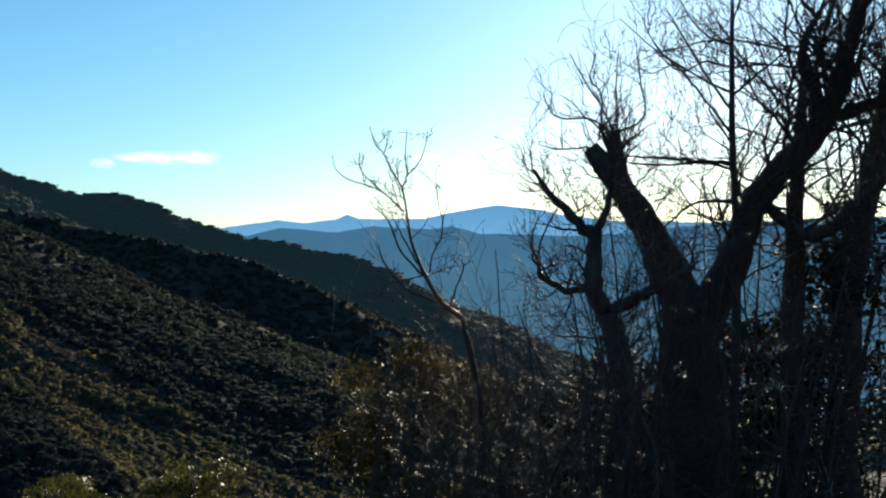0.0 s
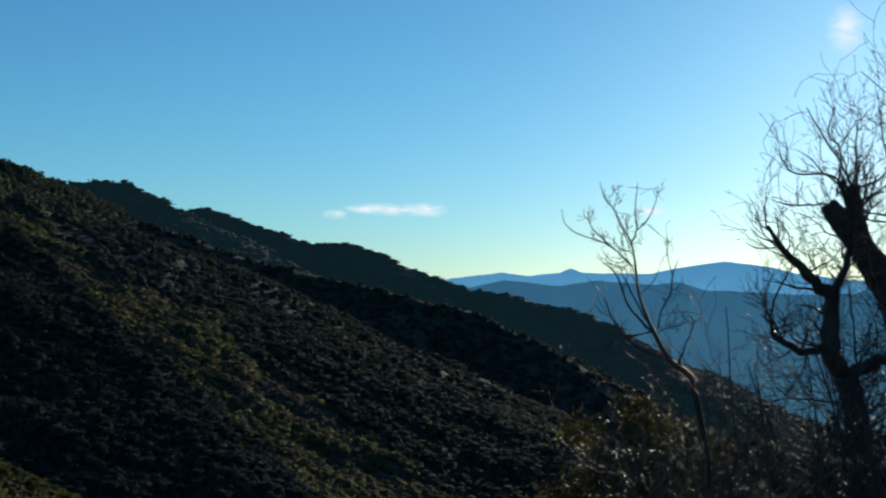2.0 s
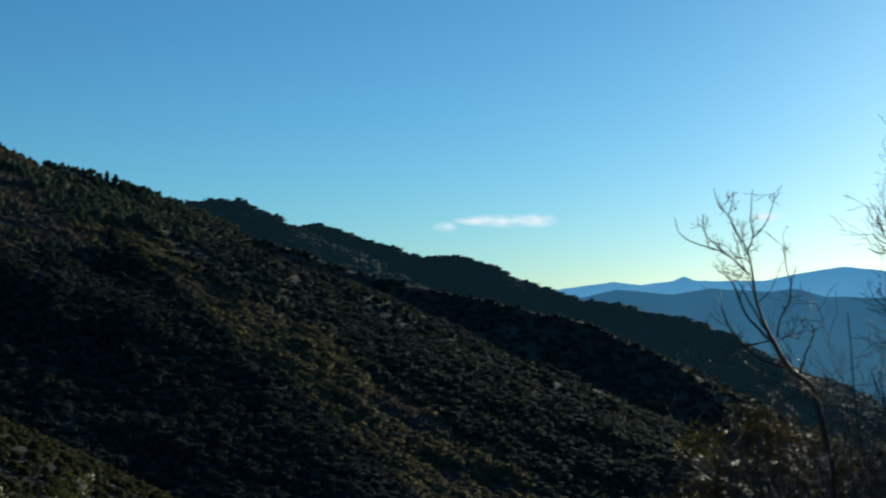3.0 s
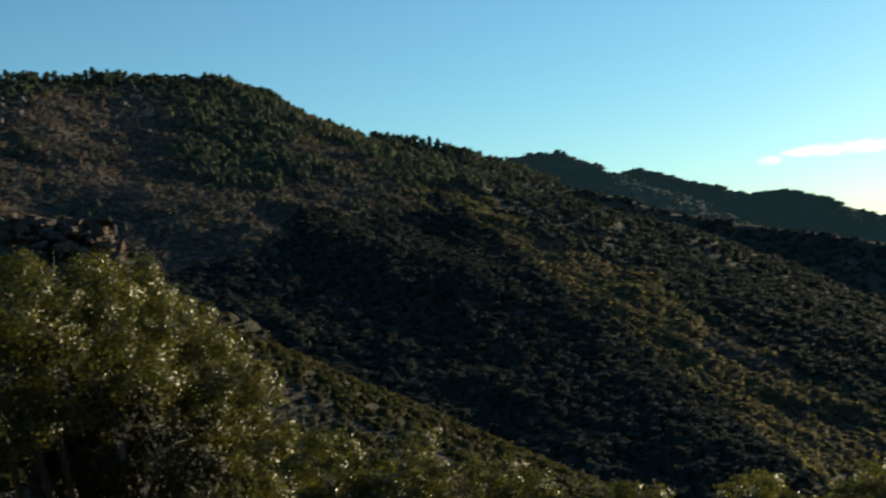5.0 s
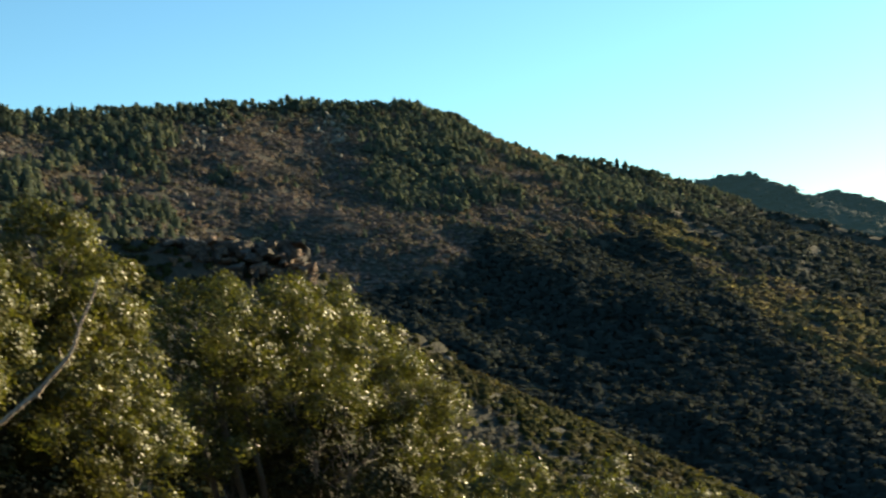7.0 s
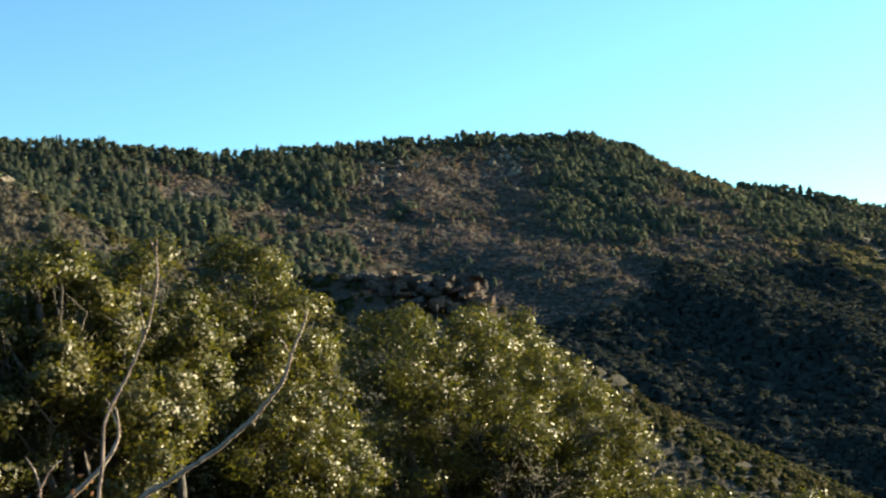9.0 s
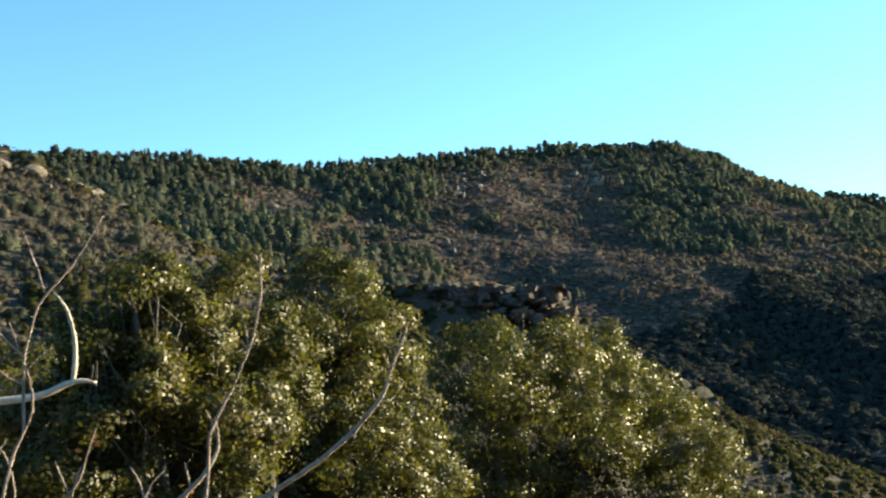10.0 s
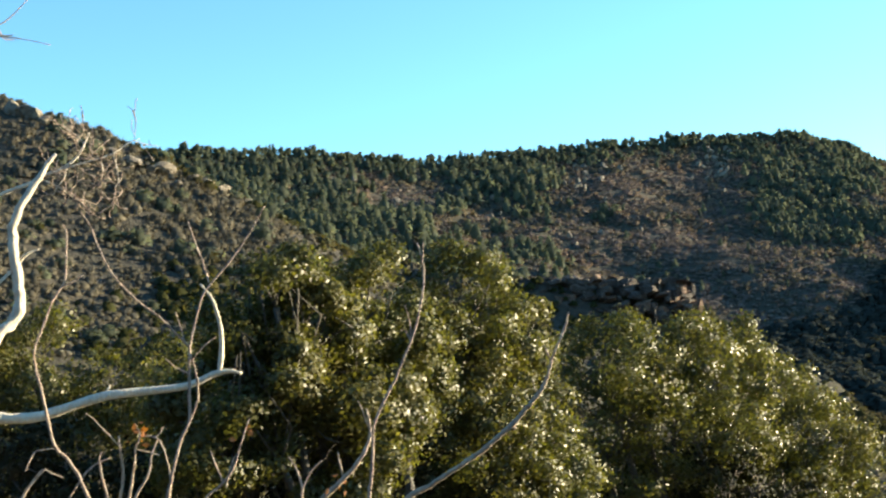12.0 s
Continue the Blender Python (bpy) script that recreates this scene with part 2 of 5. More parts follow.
# ---- the lie of the land: crest lines as (bearing, distance, height angle); slope of the flanks, width of the crown, drop of the rocky rim ----
CRESTS = {
    "plateau": (0.40, 9, 16, [(110, 640, 12.14), (90, 650, 10.74), (75, 680, 9.84), (69.5, 705, 9.89), (62.3, 760, 9.76), (57.2, 800, 9.07), (50, 880, 9.26),
                       (44.5, 950, 9.34), (40, 1000, 9.06), (37.8, 1040, 8.34), (36.7, 1060, 7.32), (35.4, 1080, 6.87), (34.3, 1100, 6.17),
                       (32.9, 1110, 6.22), (31.3, 1130, 5.92), (29, 1160, 5.17), (27.5, 1200, 4.67), (25, 1300, 3.72)]),
    "middle_spur": (0.55, 7, 5, [(34, 1060, 5.2), (31, 930, 3.75), (29.5, 860, 2.1), (28.4, 810, 0.2), (26.9, 770, -0.7), (25.1, 740, -2.05), (23, 710, -3.45),
                             (20.5, 680, -4.4), (17.5, 645, -5.4), (15, 615, -6.6), (11.4, 580, -8.4), (6, 540, -11)]),
    "second_spur": (0.45, 10, 12, [(27.5, 1200, 4.2), (26.3, 1230, 3.5), (22.5, 1240, 2.85), (19.4, 1250, 1.7), (17.7, 1250, 1.3), (14, 1250, 0.55), (11.5, 1250, 0.0),
                          (9, 1240, -0.45), (5, 1200, -2.2), (1, 1170, -5), (-5, 1130, -9)]),
    "table_hill": (0.45, 12, 16, [(30, 1750, 4.6), (26.5, 1720, 4.9), (24.7, 1700, 4.93), (23.2, 1680, 4.35), (22.6, 1690, 3.8), (21, 1800, 2.8)]),
    "back_ridge": (0.45, 12, 14, [(23.5, 2200, 3.4), (21.1, 2200, 3.97), (19.9, 2200, 3.6), (18.6, 2180, 3.1), (17.4, 2160, 2.82), (16.5, 2160, 2.5), (14.8, 2150, 2.5),
                         (13.3, 2140, 2.2), (12.8, 2130, 1.7), (11.5, 2120, 1.33), (10, 2100, 0.9), (8.9, 2080, 0.52), (7.4, 2060, 0.4), (5.8, 2050, 0.0),
                         (3.5, 2040, -0.5), (2.4, 2030, -1.0), (0, 2000, -2.5), (-4, 1950, -6)]),
    "rocky_hill": (0.55, 3, 2, [(100, 230, 16.35), (85, 220, 14.35), (75.7, 215, 12.45), (74, 214, 11.75), (72.4, 213, 11.25), (71.4, 212, 10.65), (69.8, 210, 8.95),
                        (67.3, 209, 8.15), (66.3, 208, 7.45), (64.8, 206, 6.35), (62.5, 205, 5.95), (61, 204, 5.15), (56, 200, 4)]),
    "near_spur": (0.5, 2.2, 9, [(56, 200, 4), (50, 202, 3.2), (45.6, 206, 2.7), (45, 208, 2.1), (42.4, 212, -0.3), (40.9, 215, -1), (39.1, 219, -1.8), (38.2, 221, -3.2),
                        (35.9, 228, -4.6), (33.4, 238, -6.4), (30.9, 248, -7.7), (28.4, 258, -8.7), (26.4, 266, -9.9), (21, 280, -12.2), (14, 290, -15)]),
}
BROW = (36, 36, 30, 32, 36, 42, 50, 58, 66, 74, 82, 88)     # width of the lit strip along the middle spur
SLOPE_WAY = toward(35)


def place(bearing, distance, height):
    p = toward(bearing) * distance
    return p.x, p.y, distance * math.tan(radians(height))


def land(x, y):
    """Height of the ground, and for each crest how far off it lies."""
    x, y = np.asarray(x, dtype=float), np.asarray(y, dtype=float)
    h = -55 - 0.14 * np.maximum(0, y) + 25 * fbm(x, y, 400)
    gully, rough = fbm(x, y, 90, 5), fbm(x + 300, y, 16, 4)
    far = {"ravine": np.full(x.shape, -999.0)}
    for key, (slope, crown, rim, pts) in CRESTS.items():
        best, off = np.full(x.shape, -1e9), np.full(x.shape, 1e9)
        p = [place(*q) for q in pts]
        for n, ((x0, y0, z0), (x1, y1, z1)) in enumerate(zip(p, p[1:])):
            dx, dy = x1 - x0, y1 - y0
            s = np.clip(((x - x0) * dx + (y - y0) * dy) / (dx * dx + dy * dy), 0, 1)
            d = np.hypot(x - x0 - s * dx, y - y0 - s * dy)
            if key == "middle_spur":     # its near flank falls gently to a brow, then steeply into the ravine
                near = dx * (y - y0) - dy * (x - x0) < 0
                brow = BROW[n] + s * (BROW[n + 1] - BROW[n]) + 26 * gully
                over = d - brow
                steep = 0.5 * (over + np.sqrt(over * over + 60))
                fall = z0 + s * (z1 - z0) - np.where(near, 0.035 * d + 0.6 * steep, slope * d)
                best = np.where(d < off, fall, best)
                far["ravine"] = np.where(d < off, np.where(near, over, -999.0), far["ravine"])
            else:
                best = np.maximum(best, z0 + s * (z1 - z0) - slope * (np.sqrt(d * d + crown * crown) - crown) - rim * (1 - np.exp(-d / (2.2 * crown))))
            off = np.minimum(off, d)
        k = np.clip(off / (9 * crown), 0, 1)
        if key == "middle_spur":
            k = k * 0.45
        h = np.maximum(h, best + k * crown * (1.4 * gully + 0.35 * rough) + (1 - k) * crown * 0.1 * rough)
        far[key] = off
    far["near_spur"] = np.minimum(far["near_spur"], far["rocky_hill"])
    bank = -1.65 - 0.42 * (x * SLOPE_WAY.x + y * SLOPE_WAY.y)
    r = np.hypot(x, y)
    bank = np.minimum(bank, 130) + 0.35 * np.clip(r / 12, 0, 1) * fbm(x, y, 7, 3)
    return np.maximum(h, bank), far


def height_at(x, y):
    return float(land([x], [y])[0][0])


bearings = np.concatenate([np.arange(-24, 84, 0.3), np.arange(84, 336, 4.0)])
radii = np.concatenate([np.geomspace(0.5, 120, 30, endpoint=False), np.linspace(120, 195, 14, endpoint=False), np.linspace(195, 290, 48, endpoint=False),
                        np.linspace(290, 680, 50, endpoint=False), np.linspace(680, 1280, 80, endpoint=False), np.linspace(1280, 1640, 16, endpoint=False),
                        np.linspace(1640, 2240, 40, endpoint=False), np.geomspace(2240, 4700, 18)])
bb, rr = np.meshgrid(np.radians(bearings), radii, indexing="ij")
gx, gy = -np.sin(bb) * rr, np.cos(bb) * rr
gz, _ = land(gx.ravel(), gy.ravel())
nb, nr = bb.shape
grid = np.stack([gx.ravel(), gy.ravel(), gz], 1)
idx = np.arange(nb * nr).reshape(nb, nr)
nxt = np.roll(idx, -1, axis=0)
quads = np.stack([idx[:, :-1], idx[:, 1:], nxt[:, 1:], nxt[:, :-1]], -1).reshape(-1, 4)[:, ::-1]
centre = len(grid)
grid = np.vstack([grid, [[0, 0, float(gz.reshape(nb, nr)[:, 0].mean())]]])
cap = [(int(idx[k, 0]), int(nxt[k, 0]), centre) for k in range(nb)]
ground = mesh_of("ground", grid, quads, SOIL, smooth=True)
fill = bmesh.new()
fill.from_mesh(ground.data)
fill.verts.ensure_lookup_table()
for a, b, c in cap:
    fill.faces.new((fill.verts[b], fill.verts[a], fill.verts[c])).smooth = True
bmesh.ops.recalc_face_normals(fill, faces=fill.faces[:])
fill.to_mesh(ground.data)
fill.free()
HEIGHTS = gz.reshape(nb, nr)


def surface(x, y):
    """Height of the ground sheet itself, and how far each crest lies off."""
    _, off = land(x, y)
    b, r = np.degrees(np.arctan2(-x, y)), np.hypot(x, y)
    i = np.clip(((b + 24) / 0.3).astype(int), 0, 358)
    fi = np.clip((b + 24) / 0.3 - i, 0, 1)
    j = np.clip(np.searchsorted(radii, r) - 1, 0, nr - 2)
    fj = np.clip((r - radii[j]) / (radii[j + 1] - radii[j]), 0, 1)
    top = HEIGHTS[i, j] * (1 - fj) + HEIGHTS[i, j + 1] * fj
    nextrow = HEIGHTS[i + 1, j] * (1 - fj) + HEIGHTS[i + 1, j + 1] * fj
    return top * (1 - fi) + nextrow * fi, off


ground.data.materials.append(HAZE_GLOW_WOODS)       # ground two kilometres off glows as well, haze painted into it
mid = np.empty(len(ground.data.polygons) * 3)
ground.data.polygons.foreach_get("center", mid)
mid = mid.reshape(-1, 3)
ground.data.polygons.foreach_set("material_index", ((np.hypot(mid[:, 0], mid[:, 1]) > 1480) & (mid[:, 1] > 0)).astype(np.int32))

tagged(ground, "brown wooded hillsides and valley under winter scrub", "ground", kind="structure")


# ---- far blue mountains ----
def far_range(name, pts, distance, low, mat, label, jag):
    b = np.linspace(pts[0][0], pts[-1][0], 700) if pts[0][0] < pts[-1][0] else np.linspace(pts[-1][0], pts[0][0], 700)
    order = sorted(pts)
    e = np.interp(b, [p[0] for p in order], [p[1] for p in order])
    e = e + jag * fbm(b * 10, b * 0 + distance, 9.0, 5)
    rb = np.radians(b)
    top = np.stack([-np.sin(rb) * distance, np.cos(rb) * distance, distance * np.tan(np.radians(e))], 1)
    rows = []
    for k in range(7):
        q = k / 6
        near = 1 - 0.12 * q
        z = top[:, 2] * (1 - q) + low * q + (8 * fbm(b * 30, b * 0 + k * 37, 20, 3) if 0 < k < 6 else 0)
        rows.append(np.stack([top[:, 0] * near, top[:, 1] * near, z], 1))
    v = np.concatenate(rows)
    i = np.arange(7 * 700).reshape(7, 700)
    f = np.stack([i[:-1, :-1], i[:-1, 1:], i[1:, 1:], i[1:, :-1]], -1).reshape(-1, 4)
    ob = mesh_of(name, v, f, mat, smooth=True)
    return tagged(ob, label, "mountains", kind="structure")


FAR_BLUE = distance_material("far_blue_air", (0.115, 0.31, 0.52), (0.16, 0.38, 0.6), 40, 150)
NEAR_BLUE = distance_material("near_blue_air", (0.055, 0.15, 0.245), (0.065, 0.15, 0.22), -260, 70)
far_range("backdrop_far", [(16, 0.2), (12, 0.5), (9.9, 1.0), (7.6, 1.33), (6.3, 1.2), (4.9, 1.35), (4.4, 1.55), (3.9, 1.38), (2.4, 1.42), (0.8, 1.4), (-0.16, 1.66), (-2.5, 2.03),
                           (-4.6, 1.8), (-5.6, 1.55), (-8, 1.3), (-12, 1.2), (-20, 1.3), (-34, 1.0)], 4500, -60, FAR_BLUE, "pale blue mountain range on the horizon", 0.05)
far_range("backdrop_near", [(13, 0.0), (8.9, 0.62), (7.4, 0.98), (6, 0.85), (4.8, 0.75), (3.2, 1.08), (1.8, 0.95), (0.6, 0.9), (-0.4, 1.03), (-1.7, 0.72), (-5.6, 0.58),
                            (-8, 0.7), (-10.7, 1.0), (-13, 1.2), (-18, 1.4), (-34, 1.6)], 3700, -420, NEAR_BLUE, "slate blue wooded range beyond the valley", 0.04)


# ---- vegetation of the slopes ----
RISE = np.degrees(np.arctan2(HEIGHTS, radii[None, :]))
SKYLINE = np.maximum.accumulate(RISE, axis=1)


def ravine_shade_zone(x, y, z, far):
    """The evergreen oak wood in the ravine under the middle spur: darker leaves paint in the shade, up to its edge as
    seen from the viewpoint.
    """
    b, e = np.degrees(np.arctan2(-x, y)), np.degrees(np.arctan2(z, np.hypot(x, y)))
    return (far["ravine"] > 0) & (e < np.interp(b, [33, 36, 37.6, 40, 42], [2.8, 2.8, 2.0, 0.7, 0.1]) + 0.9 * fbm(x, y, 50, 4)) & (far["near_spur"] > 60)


def scatter(bear, dist, count, rng):
    b = np.radians(rng.uniform(bear[0], bear[1], count))
    r = np.sqrt(rng.uniform(dist[0] ** 2, dist[1] ** 2, count))
    return -np.sin(b) * r, np.cos(b) * r


def thinned(x, y, z, tall, rng):
    """Dense on the slopes that face the viewpoint, sparse on those turned away from it."""
    b, r = np.degrees(np.arctan2(-x, y)), np.hypot(x, y)
    i = np.clip(((b + 24) / 0.3).astype(int), 0, len(SKYLINE) - 1)
    j = np.clip(np.searchsorted(radii, r) - 2, 0, nr - 2)
    facing = np.degrees(np.arctan2(z + tall, r)) > SKYLINE[i, j] - 0.3
    return facing | (rng.random(len(x)) < 0.05)


def plants(centres, sizes, rng, tall=0.9, taper=0.0, rings=3, around=6, count=14, leaf=0.3, twiggy=False, lift=0.0):
    """Bushes and tree crowns: a lumpy body of foliage with loose sprays (or thin twigs) all over it. Gives vertices, triangles, tint and normals."""
    n = len(centres)
    tint = rng.random(n)
    lean = 1 + 0.22 * rng.normal(size=(n, 1))
    lobes, turn = rng.integers(2, 5, (n, 1)), rng.uniform(0, 6.28, (n, 1))

    def shape(q, ang):
        body = (1 - taper) * np.sqrt(np.clip(1 - q * q, 0, 1)) + taper * (1 - q) ** 0.85
        return (body + 0.06) * (1 + 0.2 * np.sin(lobes * ang + turn + 3 * q)) * np.where(q < 0.15, 0.9, 1.0)

    def at(q, ang, grow):
        r = shape(q, ang) * grow * sizes[:, None]
        up = (lift + np.clip(tall * lean, 0.4 * tall, 1.7 * tall) * (q - 0.12)) * sizes[:, None]
        p = centres[:, None] + np.stack([np.cos(ang) * r, np.sin(ang) * r, up + 0 * r], -1)
        w = np.stack([np.cos(ang) * (1.05 - q), np.sin(ang) * (1.05 - q), 0.5 + 0.7 * q + 0 * ang], -1)
        return p, w / np.linalg.norm(w, axis=2, keepdims=True)

    q = np.repeat(np.linspace(0, 0.85, rings), around)[None] + 0.06 * rng.normal(size=(n, rings * around))
    ang = np.tile(np.arange(around) * 2 * np.pi / around, rings)[None] + turn + 0.25 * rng.normal(size=(n, rings * around))
    p, w = at(np.clip(q, 0, 0.93), ang, rng.uniform(0.5, 0.85, (n, rings * around)))
    top, tw = at(np.full((n, 1), 0.99), turn, np.full((n, 1), 0.3))
    v, w = np.concatenate([p, top], 1), np.concatenate([w, tw], 1)
    f = []
    for k in range(rings):
        for j in range(around):
            a, b = k * around + j, k * around + (j + 1) % around
            if k < rings - 1:
                f += [(a, b, b + around), (a, b + around, a + around)]
            else:
                f.append((a, b, rings * around))
    f = (np.arange(n)[:, None, None] * v.shape[1] + np.array(f)[None]).reshape(-1, 3)
    v, w = v.reshape(-1, 3), w.reshape(-1, 3)
    tints = np.repeat(tint, rings * around + 1)
    # loose sprays
    q, ang = rng.uniform(0.0, 1.0, (n, count)) ** 0.8, rng.uniform(0, 6.28, (n, count))
    c, d = at(q, ang, rng.uniform(0.68, 1.14, (n, count)))
    out = d + rng.normal(size=(n, count, 3)) * (0.3 if twiggy else 0.55)
    out /= np.linalg.norm(out, axis=2, keepdims=True)
    a = np.cross(out, rng.normal(size=(n, count, 3)))
    a /= np.linalg.norm(a, axis=2, keepdims=True)
    up = np.cross(out, a)
    s = (sizes[:, None] * rng.uniform(0.5, 1.3, size=(n, count)) * leaf)[..., None]
    if twiggy:
        tri = np.stack([c - out * s + a * s * 0.14, c - out * s - a * s * 0.14, c + out * s], 2)
    else:
        tri = np.stack([c + a * s, c - a * s * 0.6 + up * s * 0.8, c - a * s * 0.5 - up * s * 0.85], 2)
    sv = tri.reshape(-1, 3)
    soft = d + 0.35 * out
    soft /= np.linalg.norm(soft, axis=2, keepdims=True)
    tri_ids = np.arange(len(sv)).reshape(-1, 3) + len(v)
    return np.concatenate([v, sv]), np.concatenate([f, tri_ids]), np.concatenate([tints, np.repeat(tint, count * 3)]), np.concatenate([w, np.repeat(soft.reshape(-1, 3), 3, axis=0)])


def cover(name, label, category, mat, x, y, z, size, rng, kind="stuff", **form):
    k = thinned(x, y, z, size * (form.get("tall", 0.9) + form.get("lift", 0.0)), rng)
    v, f, tint, normals = plants(np.stack([x, y, z], 1)[k], size[k], rng, **form)
    return tagged(mesh_of(name, v, f, mat, tint=tint, normals=normals), label, category, kind=kind)


def blob(b, e, b0, e0, wide, high):
    """A soft patch of the slope round a bearing and a height angle."""
    return np.exp(-((b - b0) / wide) ** 2 - ((e - e0) / high) ** 2)


def seen_at(x, y, z):
    return np.degrees(np.arctan2(-x, y)), np.degrees(np.arctan2(z, np.hypot(x, y)))


# scrub of the near spur
x, y = scatter((18, 83), (120, 300), 28000, RNG)
z, far = surface(x, y)
keep = (far["near_spur"] < 80) & (fbm(x, y, 22, 3) > -0.7)
x, y, z = x[keep], y[keep], z[keep]
size = RNG.uniform(0.5, 1.25, len(x)) * (1 + 0.5 * (fbm(x, y, 35, 2) > 0.15))
bare = fbm(x + 90, y, 28, 3) + 0.15 * RNG.normal(size=len(x)) > np.where(np.degrees(np.arctan2(-x, y)) > 62, -0.22, np.where(np.degrees(np.arctan2(-x, y)) > 41, 0.15, 0.35))
cover("evergreen_scrub", "olive green evergreen scrub on the near spur", "shrubs", SCRUB, x[~bare], y[~bare], z[~bare], size[~bare], RNG, count=16, leaf=0.3, tall=0.95)
tall = (RNG.random(len(x)) < 0.03) & (np.degrees(np.arctan2(-x, y)) > 52)
cover("juniper", "small dark junipers and oaks on the near spur", "shrubs", PINE, x[tall], y[tall], z[tall], size[tall] * 1.1, RNG, count=40, leaf=0.28, tall=1.2, rings=4)
cover("bare_scrub", "grey-brown leafless scrub on the near spur", "shrubs", NEAR_BRUSH, x[bare], y[bare], z[bare], size[bare] * 0.8, RNG, count=18, leaf=0.45, twiggy=True, tall=0.75, around=5, rings=2)

# low growth on the bank below the oaks
x, y = scatter((54, 84), (15, 150), 2600, RNG)
z, far = surface(x, y)
leafy = fbm(x, y, 14, 3) > 0.05
cover("bank_scrub", "low olive scrub on the bank below", "shrubs", SCRUB, x[leafy], y[leafy], z[leafy], RNG.uniform(0.5, 1.0, int(leafy.sum())), RNG, count=20, leaf=0.28, tall=0.8)
cover("bank_brush", "low leafless brush on the bank below", "shrubs", NEAR_BRUSH, x[~leafy], y[~leafy], z[~leafy], RNG.uniform(0.5, 1.0, int((~leafy).sum())), RNG, count=20, leaf=0.4, twiggy=True, tall=0.8)

# scrub of the middle spur and the ravine
x, y = (np.concatenate(q) for q in zip(scatter((-6, 44), (330, 1150), 18000, RNG), scatter((4, 33), (400, 900), 20000, RNG)))
z, far = surface(x, y)
keep = (far["middle_spur"] < 220) & (far["near_spur"] > 70)
x, y, z, off = x[keep], y[keep], z[keep], far["middle_spur"][keep]
size = RNG.uniform(1.3, 3.3, len(x))
bare = (off < 90) & (fbm(x + 50, y, 45, 3) + 0.25 * RNG.normal(size=len(x)) > off / 150)
deep = ravine_shade_zone(x, y, z, {k: v[keep] for k, v in far.items()})
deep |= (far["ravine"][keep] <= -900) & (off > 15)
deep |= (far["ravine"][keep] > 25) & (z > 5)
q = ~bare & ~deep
# leaf colour lightened here to paint in raking sun along the strip
cover("maquis", "olive green maquis on the middle spur", "shrubs", HEATH_LIT_TINT, x[q], y[q], z[q], size[q], RNG, count=17, leaf=0.33)
bare &= ~deep
q = (far["ravine"][keep] > 25) & (z > 5) & ~ravine_shade_zone(x, y, z, {k: v[keep] for k, v in far.items()})
cover("spur_thicket", "mixed green thicket above the ravine", "shrubs", FAR_SCRUB, x[q], y[q], z[q], size[q] * 0.8, RNG, count=14, leaf=0.34)
cover("spur_brush", "dull brown brush along the crest of the middle spur", "shrubs", DULL_BRUSH, x[bare], y[bare], z[bare], size[bare] * 0.75, RNG, count=12, leaf=0.35, tall=0.7)

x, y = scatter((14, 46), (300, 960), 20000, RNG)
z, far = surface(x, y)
keep = ravine_shade_zone(x, y, z, far)
cover("ravine_oaks", "dark evergreen oak wood filling the ravine", "woods", RAVINE_SHADE_OAK, x[keep], y[keep], z[keep], RNG.uniform(2.4, 4.8, int(keep.sum())), RNG, count=16, leaf=0.3, tall=0.8)

# the plateau slope: pine and oak wood, thicket and leafless brush in patches
x, y = scatter((26, 82), (380, 1200), 88000, RNG)
z, far = surface(x, y)
b, e = seen_at(x, y, z)
keep = (far["plateau"] < 330) & ((far["middle_spur"] > 60) | (e > 3.5)) & (far["near_spur"] > 80) & ~ravine_shade_zone(x, y, z, far) & (b > 26 + 2 * fbm(x, y, 60, 3))
x, y, z, b, e, off = x[keep], y[keep], z[keep], b[keep], e[keep], far["plateau"][keep]
wood = 0.22 + 0.5 * fbm(x, y, 130, 3) + 0.6 * fbm(x + 70, y, 34, 3) + 0.75 * np.exp(-off / 20)
wood += 1.1 * blob(b, e, 39.8, 7.2, 2.5, 1.7) + 1.05 * blob(b, e, 37.6, 4.7, 3.3, 0.65) + 0.32 * np.clip((b - 49.5) / 3, 0, 1) + 0.3 * np.clip((34.5 - b) / 2, 0, 1)
wood -= 1.0 * blob(b, e, 43.1, 6.4, 0.9, 1.0) + 0.95 * blob(b, e, 43.6, 3.9, 3.6, 1.0) + 0.6 * blob(b, e, 38.8, 2.4, 1.7, 0.8) + 0.5 * blob(b, e, 35.8, 3.9, 1.2, 0.4)
wood -= 0.25 * blob(b, e, 47.5, 6.4, 2.4, 1.8) + 0.8 * blob(b, e, 57.8, 7.5, 2.0, 0.45) + 0.5 * blob(b, e, 54.5, 6.3, 1.6, 0.4) + 0.7 * blob(b, e, 44.2, 7.9, 0.7, 0.9)
wood += 0.16 * RNG.normal(size=len(x))
thin = RNG.random(len(x))
trees = (wood > 0.42) & (thin < 0.32)
thicket = (wood > 0.12) & ((wood <= 0.42) & (thin < 0.6) | (thin > 0.75))
brush = (wood <= 0.12) & (thin < 0.7)
high = RNG.uniform(1.6, 4.2, len(x)) * np.where(b > 50, 1.05, 0.9) * np.clip(0.62 + off / 90, 0.62, 1)
pointed = trees & (RNG.random(len(x)) < np.where(b > 50, 0.5, 0.25))
broad = trees & ~pointed
cover("pine_wood", "dark green pine wood on the plateau slope", "pine wood", PINE, x[pointed], y[pointed], z[pointed], high[pointed], RNG, count=24, leaf=0.3, tall=2.5, taper=0.65, rings=4, lift=0.25)
cover("round_pine_wood", "round-headed pines and oaks on the plateau slope", "pine wood", PINE, x[broad], y[broad], z[broad], high[broad], RNG, count=20, leaf=0.28, tall=1.5, rings=3, lift=0.35)
